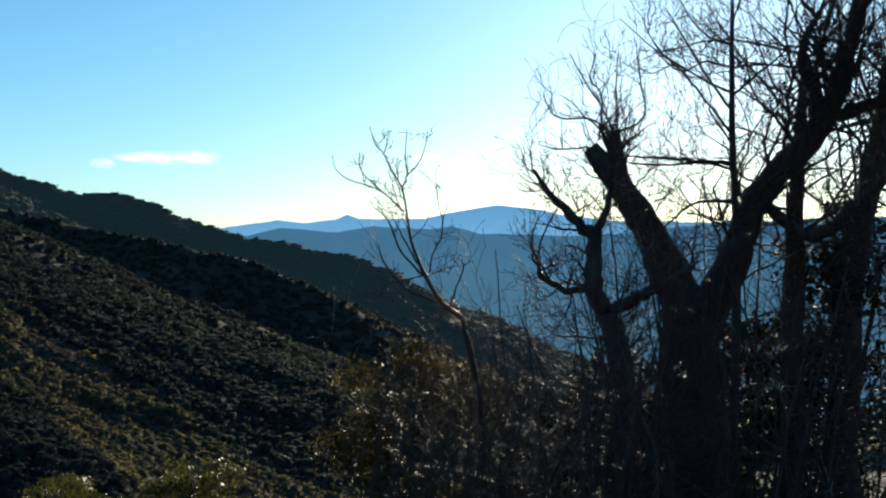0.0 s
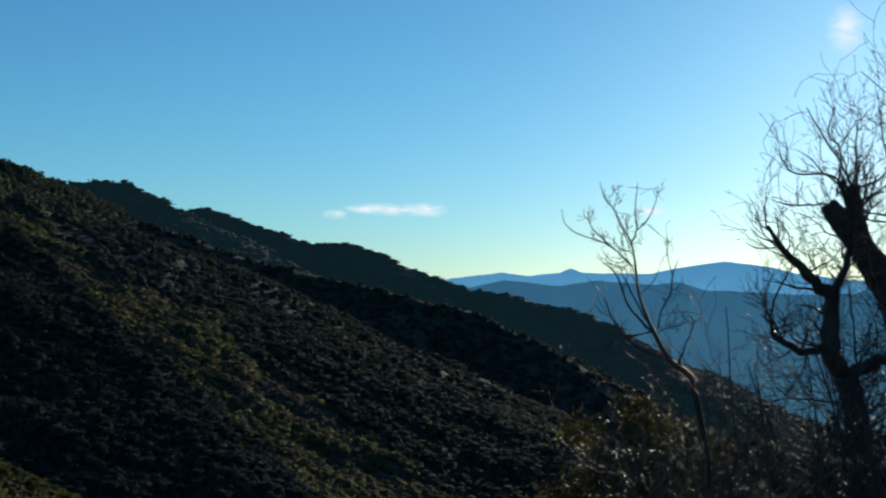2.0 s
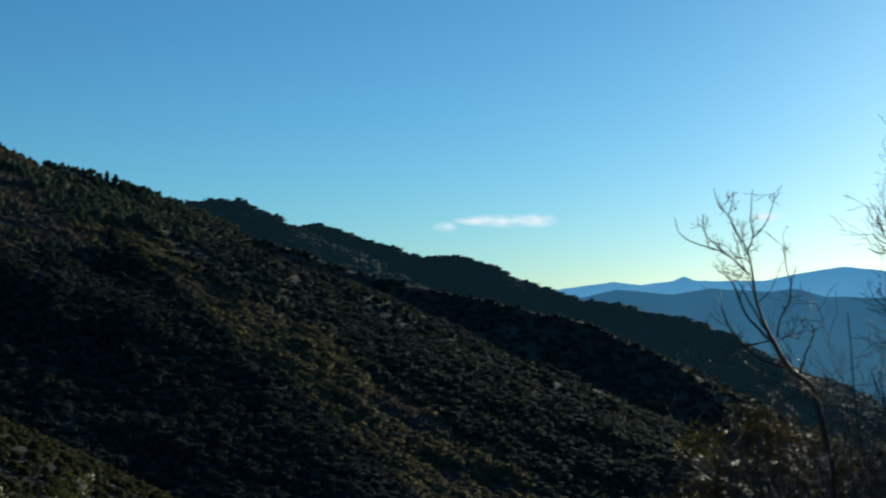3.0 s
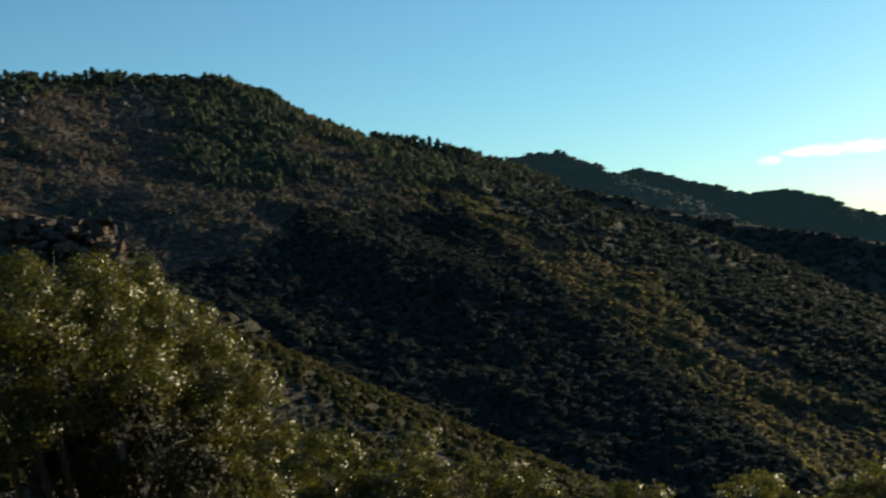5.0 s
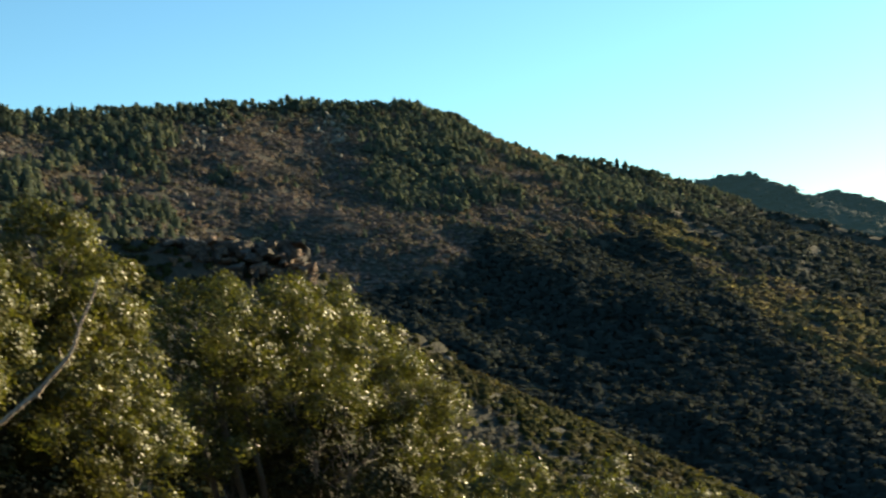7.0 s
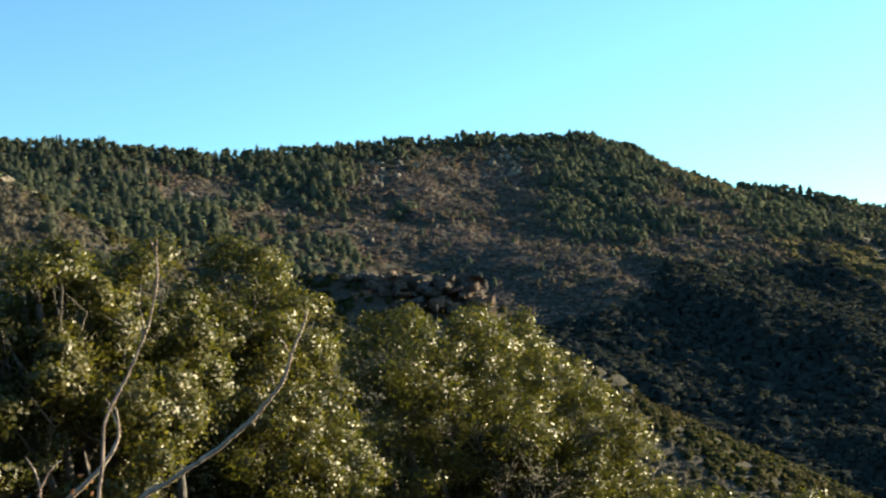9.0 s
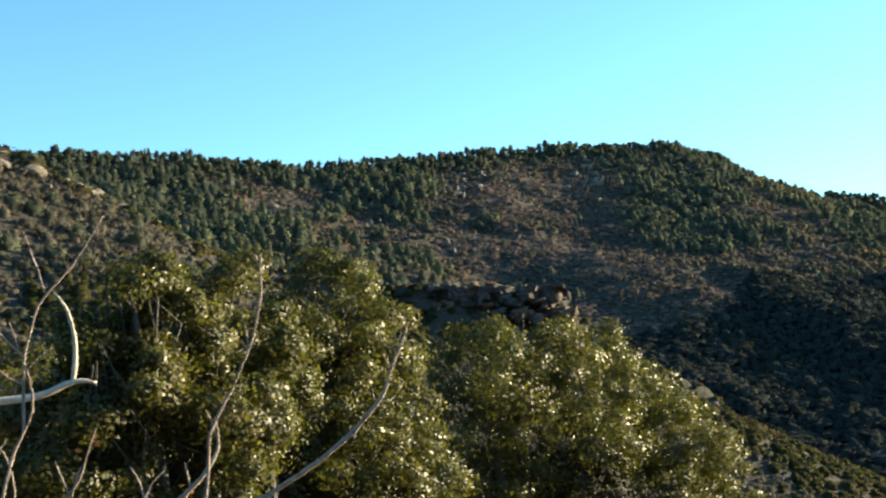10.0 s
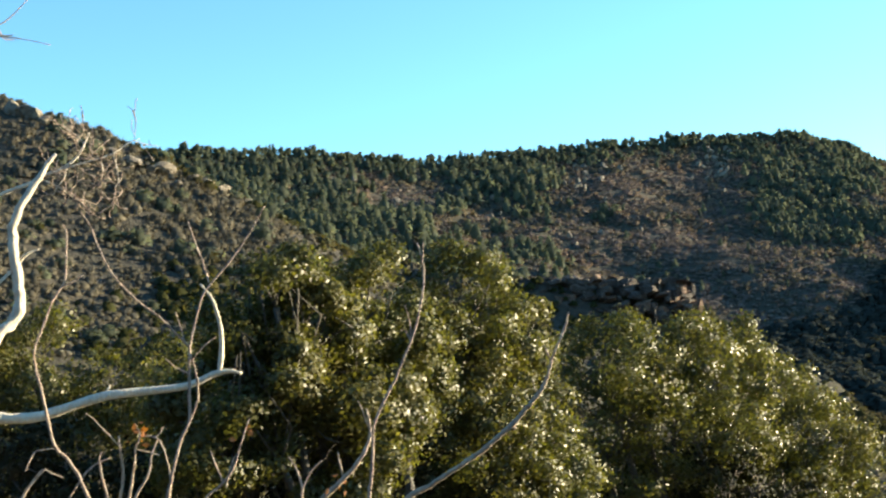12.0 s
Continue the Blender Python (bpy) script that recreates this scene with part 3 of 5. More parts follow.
cover("slope_thicket", "mixed green thicket on the plateau slope", "shrubs", FAR_SCRUB, x[thicket], y[thicket], z[thicket], RNG.uniform(1.2, 2.7, int(thicket.sum())), RNG, count=14, leaf=0.34, around=5, rings=2)
cover("slope_brush", "leafless brown brush on the plateau slope", "shrubs", BARE_BRUSH, x[brush], y[brush], z[brush], RNG.uniform(1.8, 3.6, int(brush.sum())), RNG, count=14, leaf=0.42, twiggy=True, tall=0.36, around=5, rings=2)
lone = RNG.random(len(x)) < 0.012 * ((b > 35) & (b < 48) & (e > 2.2) & (e < 6))
cover("lone_juniper", "dark upright junipers dotted over the brown slope", "shrubs", PINE, x[lone], y[lone], z[lone], RNG.uniform(1.3, 2.2, int(lone.sum())), RNG, count=24, leaf=0.28, tall=3.0, taper=0.4, rings=4)

# the wood along the plateau's rim
crest = [place(*q) for q in CRESTS["plateau"][3]]
rim = []
for (x0, y0, z0), (x1, y1, z1) in zip(crest, crest[1:]):
    n = int(math.hypot(x1 - x0, y1 - y0) / 0.42)
    s = RNG.random(n)
    rim.append(np.stack([x0 + s * (x1 - x0) + RNG.normal(size=n) * 8, y0 + s * (y1 - y0) + RNG.normal(size=n) * 8], 1))
rim = np.concatenate(rim)
rim = rim[(fbm(rim[:, 0], rim[:, 1], 14, 2) > -0.6)]
x, y = rim[:, 0], rim[:, 1]
z = surface(x, y)[0]
size = RNG.uniform(1.3, 2.5, len(x)) * (1 + 0.3 * fbm(x, y, 30, 2))
spiry = RNG.random(len(x)) < 0.2
cover("rim_wood", "dark round-headed pines along the plateau's rim", "pine wood", PINE, x[~spiry], y[~spiry], z[~spiry], size[~spiry], RNG, count=18, leaf=0.34, tall=1.4, lift=1.5)
cover("rim_pines", "pointed dark pines standing out along the rim", "pine wood", PINE, x[spiry], y[spiry], z[spiry], size[spiry] * 0.62, RNG, count=26, leaf=0.3, tall=3.2, taper=0.6, rings=4, lift=1.6)

# woods of the farther ridges and the valley between
x, y = scatter((-14, 46), (310, 1500), 26000, RNG)
z, far = surface(x, y)
keep = (far["middle_spur"] > 200) & (far["near_spur"] > 70) & (far["plateau"] > 300) & (far["second_spur"] > 200) & ~ravine_shade_zone(x, y, z, far)
cover("valley_woods", "dark oak woods filling the valley", "woods", MAQUIS, x[keep], y[keep], z[keep], RNG.uniform(2.0, 3.8, int(keep.sum())), RNG, count=10, leaf=0.28)
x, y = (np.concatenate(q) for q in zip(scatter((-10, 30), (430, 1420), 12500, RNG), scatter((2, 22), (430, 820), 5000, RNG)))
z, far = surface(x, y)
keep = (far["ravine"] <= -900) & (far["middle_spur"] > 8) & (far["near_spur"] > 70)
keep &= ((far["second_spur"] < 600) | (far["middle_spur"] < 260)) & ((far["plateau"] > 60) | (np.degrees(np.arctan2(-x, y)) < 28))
# leaf colour darkened and cooled to paint in the unlit slope's shade
cover("spur_woods", "dark oak woods on the second spur", "woods", SPUR_SHADE_OAK, x[keep], y[keep], z[keep], RNG.uniform(3.2, 5.8, int(keep.sum())), RNG, count=12, leaf=0.3, tall=0.75, rings=2)
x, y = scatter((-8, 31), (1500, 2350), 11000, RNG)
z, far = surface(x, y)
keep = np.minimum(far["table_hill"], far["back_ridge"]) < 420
cover("backdrop_woods", "blue-green distant woods on the back ridge", "woods", HAZE_GLOW_WOODS, x[keep], y[keep], z[keep], RNG.uniform(7.0, 13.0, int(keep.sum())), RNG, "structure", count=3, leaf=0.25, around=5, rings=2, tall=0.4)     # two kilometres off, so haze is painted in as glow


# ---- rocks ----
def rock(name, bearing, distance, size, seed, mat, label, lift=0.2, squash=0.8, fine=3):
    """An angular boulder: a ball cut by random planes, then roughened."""
    rnd = random.Random(seed)
    bm = bmesh.new()
    bmesh.ops.create_icosphere(bm, subdivisions=fine, radius=1.0)
    cuts = [(Vector((rnd.gauss(0, 1), rnd.gauss(0, 1), rnd.gauss(0, 0.7))).normalized(), rnd.uniform(0.35, 0.75)) for _ in range(13)]
    for v in bm.verts:
        for n, d in cuts:
            over = v.co.dot(n) - d
            if over > 0:
                v.co -= n * over
        q = v.co * 2.3 + Vector((seed * 3.1, 0, 0))
        v.co += v.co.normalized() * (0.08 * noise.noise(q) + 0.07 * noise.noise(Vector((q.x * 2.2, q.y * 2.2, q.z * 5))))
    x, y, _ = place(bearing, distance, 0)
    z = height_at(x, y)
    sx, sy = rnd.uniform(0.9, 1.5), rnd.uniform(0.8, 1.2)
    turn = Euler((0, 0, rnd.uniform(0, 6.3))).to_matrix()
    for v in bm.verts:
        v.co = turn @ Vector((v.co.x * size * sx, v.co.y * size * sy, v.co.z * size * squash))
    me = bpy.data.meshes.new(name)
    bm.to_mesh(me)
    bm.free()
    me.materials.append(mat)
    ob = new(name, me)
    ob.location = (x, y, z + size * lift)
    return tagged(ob, label, "rock", "rock outcrops")


seed = 100


def slab(rnd, wide, deep, thick):
    """A flat angular block of bedded schist: a box with broken corners and a rough top."""
    bm = bmesh.new()
    bmesh.ops.create_cube(bm, size=2.0)
    bmesh.ops.subdivide_edges(bm, edges=bm.edges[:], cuts=2, use_grid_fill=True)
    cuts = [(Vector((rnd.gauss(0, 1), rnd.gauss(0, 1), rnd.gauss(0, 0.5))).normalized(), rnd.uniform(0.7, 1.15)) for _ in range(7)]
    shift = rnd.uniform(0, 90)
    for v in bm.verts:
        for n, d in cuts:
            over = v.co.dot(n) - d
            if over > 0:
                v.co -= n * over
        v.co += 0.2 * noise.noise_vector(v.co * 1.1 + Vector((shift, 0, 0)))
        v.co = Vector((v.co.x * wide, v.co.y * deep, v.co.z * thick))
    return bm


def crag_wall():
    """The dark crag on the crest of the near spur: beds of broken slabs over a hollowed face, with a ragged flat top."""
    crag = new("crag")
    tagged(crag, "dark layered schist crag with a ragged flat top", "crag")
    cols, rows = 120, 26
    bear = np.linspace(44.9, 54.5, cols)
    bx = bear * 3.6
    top = 203 * np.tan(np.radians(np.interp(bear, [44.7, 45.3, 47, 50, 54], [2.4, 3.1, 3.2, 3.3, 3.6]))) + 0.9 * fbm(bx, bx * 0 + 3, 2.6, 4)
    verts = []
    for k in range(rows):
        q = k / (rows - 3)
        if k >= rows - 2:
            out, z = np.full(cols, -4.0 - 6 * (k - rows + 2)), top - 0.3
        else:
            z = top - 8.5 * (1 - q)
            layer = np.floor(z * 0.8 + 0.8 * fbm(bx, z, 5.0, 2))
            out = 2.2 * fbm(bx, layer * 3.7, 3.0, 4) + 3.2 * fbm(bx + 40, z, 6.0, 3) + 2.5 * (1 - q) - 2.0
        r = 203 - out
        rb = np.radians(bear)
        verts.append(np.stack([-np.sin(rb) * r, np.cos(rb) * r, z], 1))
    v = np.concatenate(verts)
    i = np.arange(rows * cols).reshape(rows, cols)
    f = np.stack([i[:-1, :-1], i[1:, :-1], i[1:, 1:], i[:-1, 1:]], -1).reshape(-1, 4)
    mesh_of("face", v, f, DARK_ROCK, crag)
    rnd = random.Random(11)
    for k in range(120):
        b = rnd.uniform(44.6, 53.5)
        edge = 203 * math.tan(radians(float(np.interp(b, [44.5, 45.0, 45.5, 47, 50, 54], [2.0, 2.6, 3.0, 3.25, 3.45, 3.7]))))
        drop = rnd.choice((0.2, 0.3, 0.6, 1.4, 2.2, 3.2, 4.4, 5.6)) + rnd.uniform(-0.2, 0.4)
        if b < 46.3:
            drop += 1.1
        thick = rnd.uniform(0.3, 0.95)
        red = b < 45.8 or rnd.random() < 0.15
        bm = slab(rnd, rnd.uniform(0.5, 1.5), rnd.uniform(0.6, 1.4), thick)
        at = toward(b) * (202.5 - 0.45 * drop + rnd.uniform(-0.8, 0.8))
        turn = Matrix.Translation((at.x, at.y, edge - drop - thick)) @ Euler((rnd.uniform(-0.35, 0.35), rnd.uniform(-0.4, 0.3), radians(b) + rnd.uniform(-0.9, 0.9))).to_matrix().to_4x4()
        bm.transform(turn)
        me = bpy.data.meshes.new("slab")
        bm.to_mesh(me)
        bm.free()
        me.materials.append(RED_ROCK if red else DARK_ROCK)
        ob = new("slab", me)
        ob.parent = crag


crag_wall()
for bear, dist, size in ((39.3, 214, 1.6), (38.9, 215, 1.9), (38.4, 217, 1.7), (40.2, 212, 1.2), (41.0, 210, 1.5), (43.2, 204, 2.0), (43.9, 204, 2.2)):
    seed += 1
    rock("boulder", bear, dist, size, seed, ROCK, "tan schist boulder on the spur's edge", 0.1, 0.9)
for bear, dist, size in ((75.2, 206, 2.2), (74.5, 205, 2.3), (74.0, 204, 1.8), (73.3, 203, 1.5), (71.0, 200, 1.5), (70.2, 198, 2.1), (69.4, 197, 1.6), (68.8, 198, 1.9), (67.6, 200, 1.5),
                         (66.9, 201, 1.8), (66.2, 203, 2.0), (65.6, 204, 1.3), (71.8, 203, 1.3), (72.6, 200, 1.1), (68.2, 194, 1.0), (70.8, 190, 1.1), (65.1, 202, 1.2)):
    seed += 1
    rock("boulder", bear, dist, size, seed, ROCK, "pale sunlit boulder among the scrub", 0.3, 0.75)
for k in range(130):          # pale crags scattered over the plateau slope
    seed += 1
    q = random.Random(seed)
    if k < 64:
        bear, drop = q.gauss(43.6, 0.45), q.uniform(4, 75)
    elif k < 88:
        bear, drop = q.uniform(48.5, 51), q.uniform(25, 80)
    else:
        bear, drop = q.uniform(40, 66), q.uniform(30, 200)
    dist = float(np.interp(bear, [34.3, 40, 44.5, 50, 57.2, 62.3, 69.5], [1100, 1000, 950, 880, 800, 760, 705])) - drop
    rock("rock", bear, dist, q.uniform(1.0, 2.9), seed, GREY_ROCK, "pale grey crag on the wooded slope", 0.4, 1.3, 2)


# ---- thin clouds, far off ----
def cloud_material():
    m, nt, bsdf = material("thin_cloud")
    tc = nt.nodes.new("ShaderNodeTexCoord")
    n = noise_of(nt, 0.012, 5.0, 0.6, (1, 1, 2.5))
    grad = nt.nodes.new("ShaderNodeTexGradient")
    grad.gradient_type = "SPHERICAL"
    mp = nt.nodes.new("ShaderNodeMapping")
    mp.inputs["Location"].default_value, mp.inputs["Scale"].default_value = (-1, 0, -1), (2, 0, 2)
    nt.links.new(tc.outputs["Generated"], mp.inputs[0])
    nt.links.new(mp.outputs[0], grad.inputs[0])
    mul = nt.nodes.new("ShaderNodeMath")
    mul.operation = "MULTIPLY"
    nt.links.new(grad.outputs["Fac"], mul.inputs[0])
    nt.links.new(ramp_of(nt, n, [(0.3, (0, 0, 0)), (0.56, (1, 1, 1))]), mul.inputs[1])
    em, tr, mx = nt.nodes.new("ShaderNodeEmission"), nt.nodes.new("ShaderNodeBsdfTransparent"), nt.nodes.new("ShaderNodeMixShader")
    em.inputs[0].default_value, em.inputs[1].default_value = (1.0, 0.95, 0.92, 1), 1.15
    nt.links.new(mul.outputs[0], mx.inputs[0])
    nt.links.new(tr.outputs[0], mx.inputs[1])
    nt.links.new(em.outputs[0], mx.inputs[2])
    nt.links.new(mx.outputs[0], nt.nodes["Material Output"].inputs[0])
    return m


CLOUD = cloud_material()
for bear, high, wide, tall in ((12.5, 4.1, 4.6, 0.7), (10.9, 4.15, 1.8, 0.8), (13.9, 4.1, 2.2, 0.5), (15.3, 3.8, 1.3, 0.55), (0.8, 4.25, 1.7, 0.5), (-7.6, 12.2, 1.8, 2.4)):
    at = toward(bear, high) * 4800
    flatway = toward(bear - 90)
    w, t = 4800 * radians(wide) / 2, 4800 * radians(tall) / 2
    me = bpy.data.meshes.new("cloud")
    nx = 12
    vs = [(i * 2 / nx * w - w, 0, (j - 1) * t + (0.25 * t * math.sin(i * 1.3) if j == 1 else 0)) for i in range(nx + 1) for j in range(3)]
    me.from_pydata(vs, [], [(i * 3 + j, i * 3 + 3 + j, i * 3 + 4 + j, i * 3 + 1 + j) for i in range(nx) for j in range(2)])
    me.materials.append(CLOUD)
    ob = new("backdrop_cloud", me)
    ob.matrix_world = Matrix.Translation(at) @ Euler((0, 0, radians(bear))).to_matrix().to_4x4()
    tagged(ob, "thin white wisp of cloud low in the sky", "cloud", kind="structure")

# ---- near trees ----
CHESTNUT = {
    "trunk": [(1.81, 8.82, -2.84, 0.276), (1.80, 8.82, -1.76, 0.239), (1.77, 8.82, -0.80, 0.212), (1.73, 8.83, -0.32, 0.184)],
    "cut_limb": [(1.76, 8.83, -0.48, 0.162), (1.52, 8.87, 0.04, 0.118), (1.32, 8.90, 0.37, 0.099), (1.06, 8.94, 0.73, 0.066)],
    "stub": [(1.33, 8.90, 0.37, 0.074), (1.26, 8.91, 0.57, 0.066), (1.22, 8.92, 0.85, 0.048)],
    "great_limb": [(1.78, 8.82, -0.64, 0.143), (2.06, 8.76, -0.04, 0.112), (2.21, 8.73, 0.36, 0.097), (2.54, 8.63, 0.75, 0.088), (2.71, 8.58, 1.06, 0.075),
        (2.79, 8.56, 1.36, 0.061), (2.89, 8.52, 1.79, 0.052), (3.06, 8.46, 2.31, 0.036)],
    "side1": [(2.61, 8.61, 0.81, 0.063), (2.57, 8.62, 1.10, 0.047), (2.50, 8.65, 1.36, 0.035), (2.61, 8.61, 1.65, 0.022)],
    "side2": [(2.64, 8.60, 0.90, 0.052), (2.92, 8.51, 0.97, 0.044), (3.26, 8.39, 1.11, 0.034)],
    "side3": [(2.21, 8.73, 0.36, 0.041), (2.57, 8.62, 0.08, 0.047), (2.85, 8.54, 0.31, 0.041), (3.13, 8.44, 0.62, 0.033)],
    "shoot1": [(1.26, 8.91, 0.70, 0.010), (1.10, 8.93, 0.92, 0.008), (0.82, 8.96, 0.95, 0.006), (0.72, 8.97, 1.12, 0.003)],
    "shoot2": [(1.23, 8.91, 0.81, 0.009), (1.14, 8.93, 1.02, 0.007), (1.04, 8.94, 1.18, 0.006), (0.91, 8.95, 1.41, 0.003)],
    "shoot3": [(1.12, 8.93, 0.78, 0.008), (1.14, 8.93, 1.10, 0.006), (1.06, 8.94, 1.22, 0.005), (1.10, 8.93, 1.41, 0.003)],
    "shoot4": [(1.25, 8.91, 0.85, 0.009), (1.24, 8.91, 1.18, 0.006), (1.26, 8.91, 1.42, 0.003)],
    "shoot5": [(1.25, 8.91, 0.83, 0.011), (1.44, 8.88, 0.95, 0.008), (1.41, 8.89, 1.22, 0.006), (1.38, 8.89, 1.49, 0.003)],
    "shoot6": [(1.12, 8.93, 0.67, 0.008), (1.06, 8.94, 0.73, 0.007), (0.82, 8.96, 0.72, 0.006), (0.68, 8.97, 0.76, 0.003)],
}
STEMS = {
    "thin": [(1.96, 8.37, -2.51, 0.042), (1.96, 8.37, -1.37, 0.035), (1.98, 8.37, 0.00, 0.028), (1.95, 8.38, 0.73, 0.023), (1.95, 8.38, 1.53, 0.014),
        (1.96, 8.37, 2.13, 0.005)],
    "right": [(2.63, 9.23, -2.77, 0.110), (2.59, 9.24, -1.84, 0.102), (2.61, 9.24, -0.25, 0.082), (2.63, 9.23, 0.59, 0.055), (2.69, 9.22, 1.43, 0.024)],
    "far_right": [(3.03, 9.32, -2.79, 0.140), (2.99, 9.33, -1.52, 0.132), (3.03, 9.32, -0.25, 0.120), (3.19, 9.27, 0.47, 0.092), (3.33, 9.21, 1.43, 0.060)],
}
# boughs of the straight thin stem
THIN_BOUGHS = {
    "bar": [(1.96, 8.37, 0.58, 0.0149), (1.71, 8.37, 0.59, 0.0138), (1.52, 8.37, 0.61, 0.0116), (1.37, 8.37, 0.62, 0.0083), (1.20, 8.37, 0.63, 0.0055)],
    "bar_two": [(1.96, 8.37, 0.53, 0.0099), (1.74, 8.37, 0.58, 0.0088), (1.56, 8.37, 0.57, 0.0077), (1.37, 8.37, 0.57, 0.0066), (1.19, 8.37, 0.59, 0.0044)],
    "arch": [(1.96, 8.37, 0.32, 0.0127), (1.78, 8.37, 0.32, 0.0105), (1.65, 8.37, 0.29, 0.0094), (1.56, 8.37, 0.21, 0.0077), (1.45, 8.37, 0.10, 0.0044)],
    "high": [(1.96, 8.37, 1.22, 0.0088), (1.77, 8.37, 1.26, 0.0077), (1.60, 8.37, 1.20, 0.0066), (1.44, 8.37, 1.32, 0.0044)],
    "high_two": [(1.96, 8.37, 0.91, 0.0110), (1.79, 8.37, 1.14, 0.0088), (1.70, 8.37, 1.29, 0.0077), (1.52, 8.37, 1.59, 0.0044)],
    "high_three": [(1.96, 8.37, 0.76, 0.0099), (1.81, 8.37, 0.95, 0.0088), (1.63, 8.37, 1.17, 0.0077), (1.44, 8.37, 1.36, 0.0055), (1.34, 8.37, 1.56, 0.0033)],
    "out": [(1.96, 8.37, 1.04, 0.0099), (2.07, 8.37, 1.14, 0.0088), (2.21, 8.37, 1.25, 0.0077), (2.31, 8.37, 1.34, 0.0055)],
}
LEANING = {
    "trunk": [(1.16, 7.61, -2.80, 0.088), (1.14, 7.62, -1.52, 0.082), (1.09, 7.62, -0.72, 0.072), (1.01, 7.63, -0.40, 0.063)],
    "left": [(1.01, 7.63, -0.40, 0.057), (0.92, 7.64, -0.20, 0.054), (0.92, 7.64, 0.07, 0.044), (0.79, 7.66, 0.20, 0.032), (0.65, 7.67, 0.35, 0.020),
        (0.56, 7.68, 0.49, 0.011)],
    "up": [(0.92, 7.64, 0.04, 0.032), (0.99, 7.64, 0.21, 0.024), (1.04, 7.63, 0.49, 0.016), (0.96, 7.64, 0.77, 0.009)],
    "right": [(1.01, 7.63, -0.40, 0.041), (1.13, 7.62, -0.33, 0.038), (1.30, 7.59, -0.24, 0.032), (1.53, 7.55, -0.10, 0.019)],
    "low": [(0.93, 7.64, -0.20, 0.025), (0.79, 7.66, -0.26, 0.022), (0.61, 7.67, -0.17, 0.019), (0.60, 7.68, -0.07, 0.008)],
}
SLENDER = {
    "trunk": [(0.23, 7.30, -1.09, 0.0218), (0.18, 7.30, -0.71, 0.0190), (0.13, 7.30, -0.48, 0.0170), (0.10, 7.30, -0.40, 0.0156), (-0.01, 7.30, -0.31, 0.0150), (-0.08, 7.30, -0.20, 0.0136), (-0.14, 7.30, -0.08, 0.0116), (-0.19, 7.30, 0.06, 0.0088), (-0.22, 7.30, 0.26, 0.0068), (-0.24, 7.30, 0.36, 0.0054)],
    "a": [(-0.24, 7.30, 0.36, 0.0054), (-0.30, 7.30, 0.46, 0.0048), (-0.35, 7.30, 0.56, 0.0041), (-0.40, 7.30, 0.62, 0.0034), (-0.43, 7.30, 0.72, 0.0020)],
    "a_side": [(-0.35, 7.30, 0.55, 0.0034), (-0.33, 7.30, 0.62, 0.0027), (-0.32, 7.30, 0.70, 0.0020)],
    "b": [(-0.24, 7.30, 0.36, 0.0054), (-0.21, 7.30, 0.44, 0.0048), (-0.22, 7.30, 0.54, 0.0034), (-0.21, 7.30, 0.71, 0.0020)],
    "b_side": [(-0.21, 7.30, 0.43, 0.0048), (-0.14, 7.30, 0.51, 0.0034), (-0.10, 7.30, 0.62, 0.0027), (-0.09, 7.30, 0.69, 0.0020)],
    "e": [(-0.23, 7.30, 0.22, 0.0054), (-0.34, 7.30, 0.32, 0.0048), (-0.43, 7.30, 0.37, 0.0041), (-0.56, 7.30, 0.41, 0.0034), (-0.63, 7.30, 0.47, 0.0027), (-0.65, 7.30, 0.55, 0.0020)],
    "e_side": [(-0.34, 7.30, 0.32, 0.0048), (-0.45, 7.30, 0.42, 0.0034), (-0.49, 7.30, 0.49, 0.0034), (-0.49, 7.30, 0.57, 0.0020)],
    "c": [(-0.10, 7.30, -0.17, 0.0082), (-0.25, 7.30, -0.01, 0.0061), (-0.31, 7.30, 0.14, 0.0048), (-0.36, 7.30, 0.21, 0.0041), (-0.41, 7.30, 0.24, 0.0020)],
    "c_side": [(-0.15, 7.30, -0.09, 0.0054), (-0.21, 7.30, 0.02, 0.0048), (-0.28, 7.30, 0.16, 0.0034), (-0.31, 7.30, 0.23, 0.0020)],
    "low": [(-0.00, 7.30, -0.31, 0.0082), (-0.16, 7.30, -0.27, 0.0068), (-0.27, 7.30, -0.18, 0.0054), (-0.35, 7.30, -0.07, 0.0048), (-0.38, 7.30, 0.03, 0.0020)],
    "right": [(-0.08, 7.30, -0.14, 0.0054), (-0.06, 7.30, -0.03, 0.0048), (-0.01, 7.30, 0.07, 0.0048), (-0.00, 7.30, 0.17, 0.0041), (0.03, 7.30, 0.27, 0.0020)],
    "right_side": [(-0.00, 7.30, 0.16, 0.0034), (-0.03, 7.30, 0.28, 0.0027), (-0.04, 7.30, 0.36, 0.0020)],
    "stray": [(0.04, 7.30, -0.35, 0.0068), (0.08, 7.30, -0.22, 0.0048), (0.12, 7.30, -0.12, 0.0041), (0.11, 7.30, -0.06, 0.0020)],
}
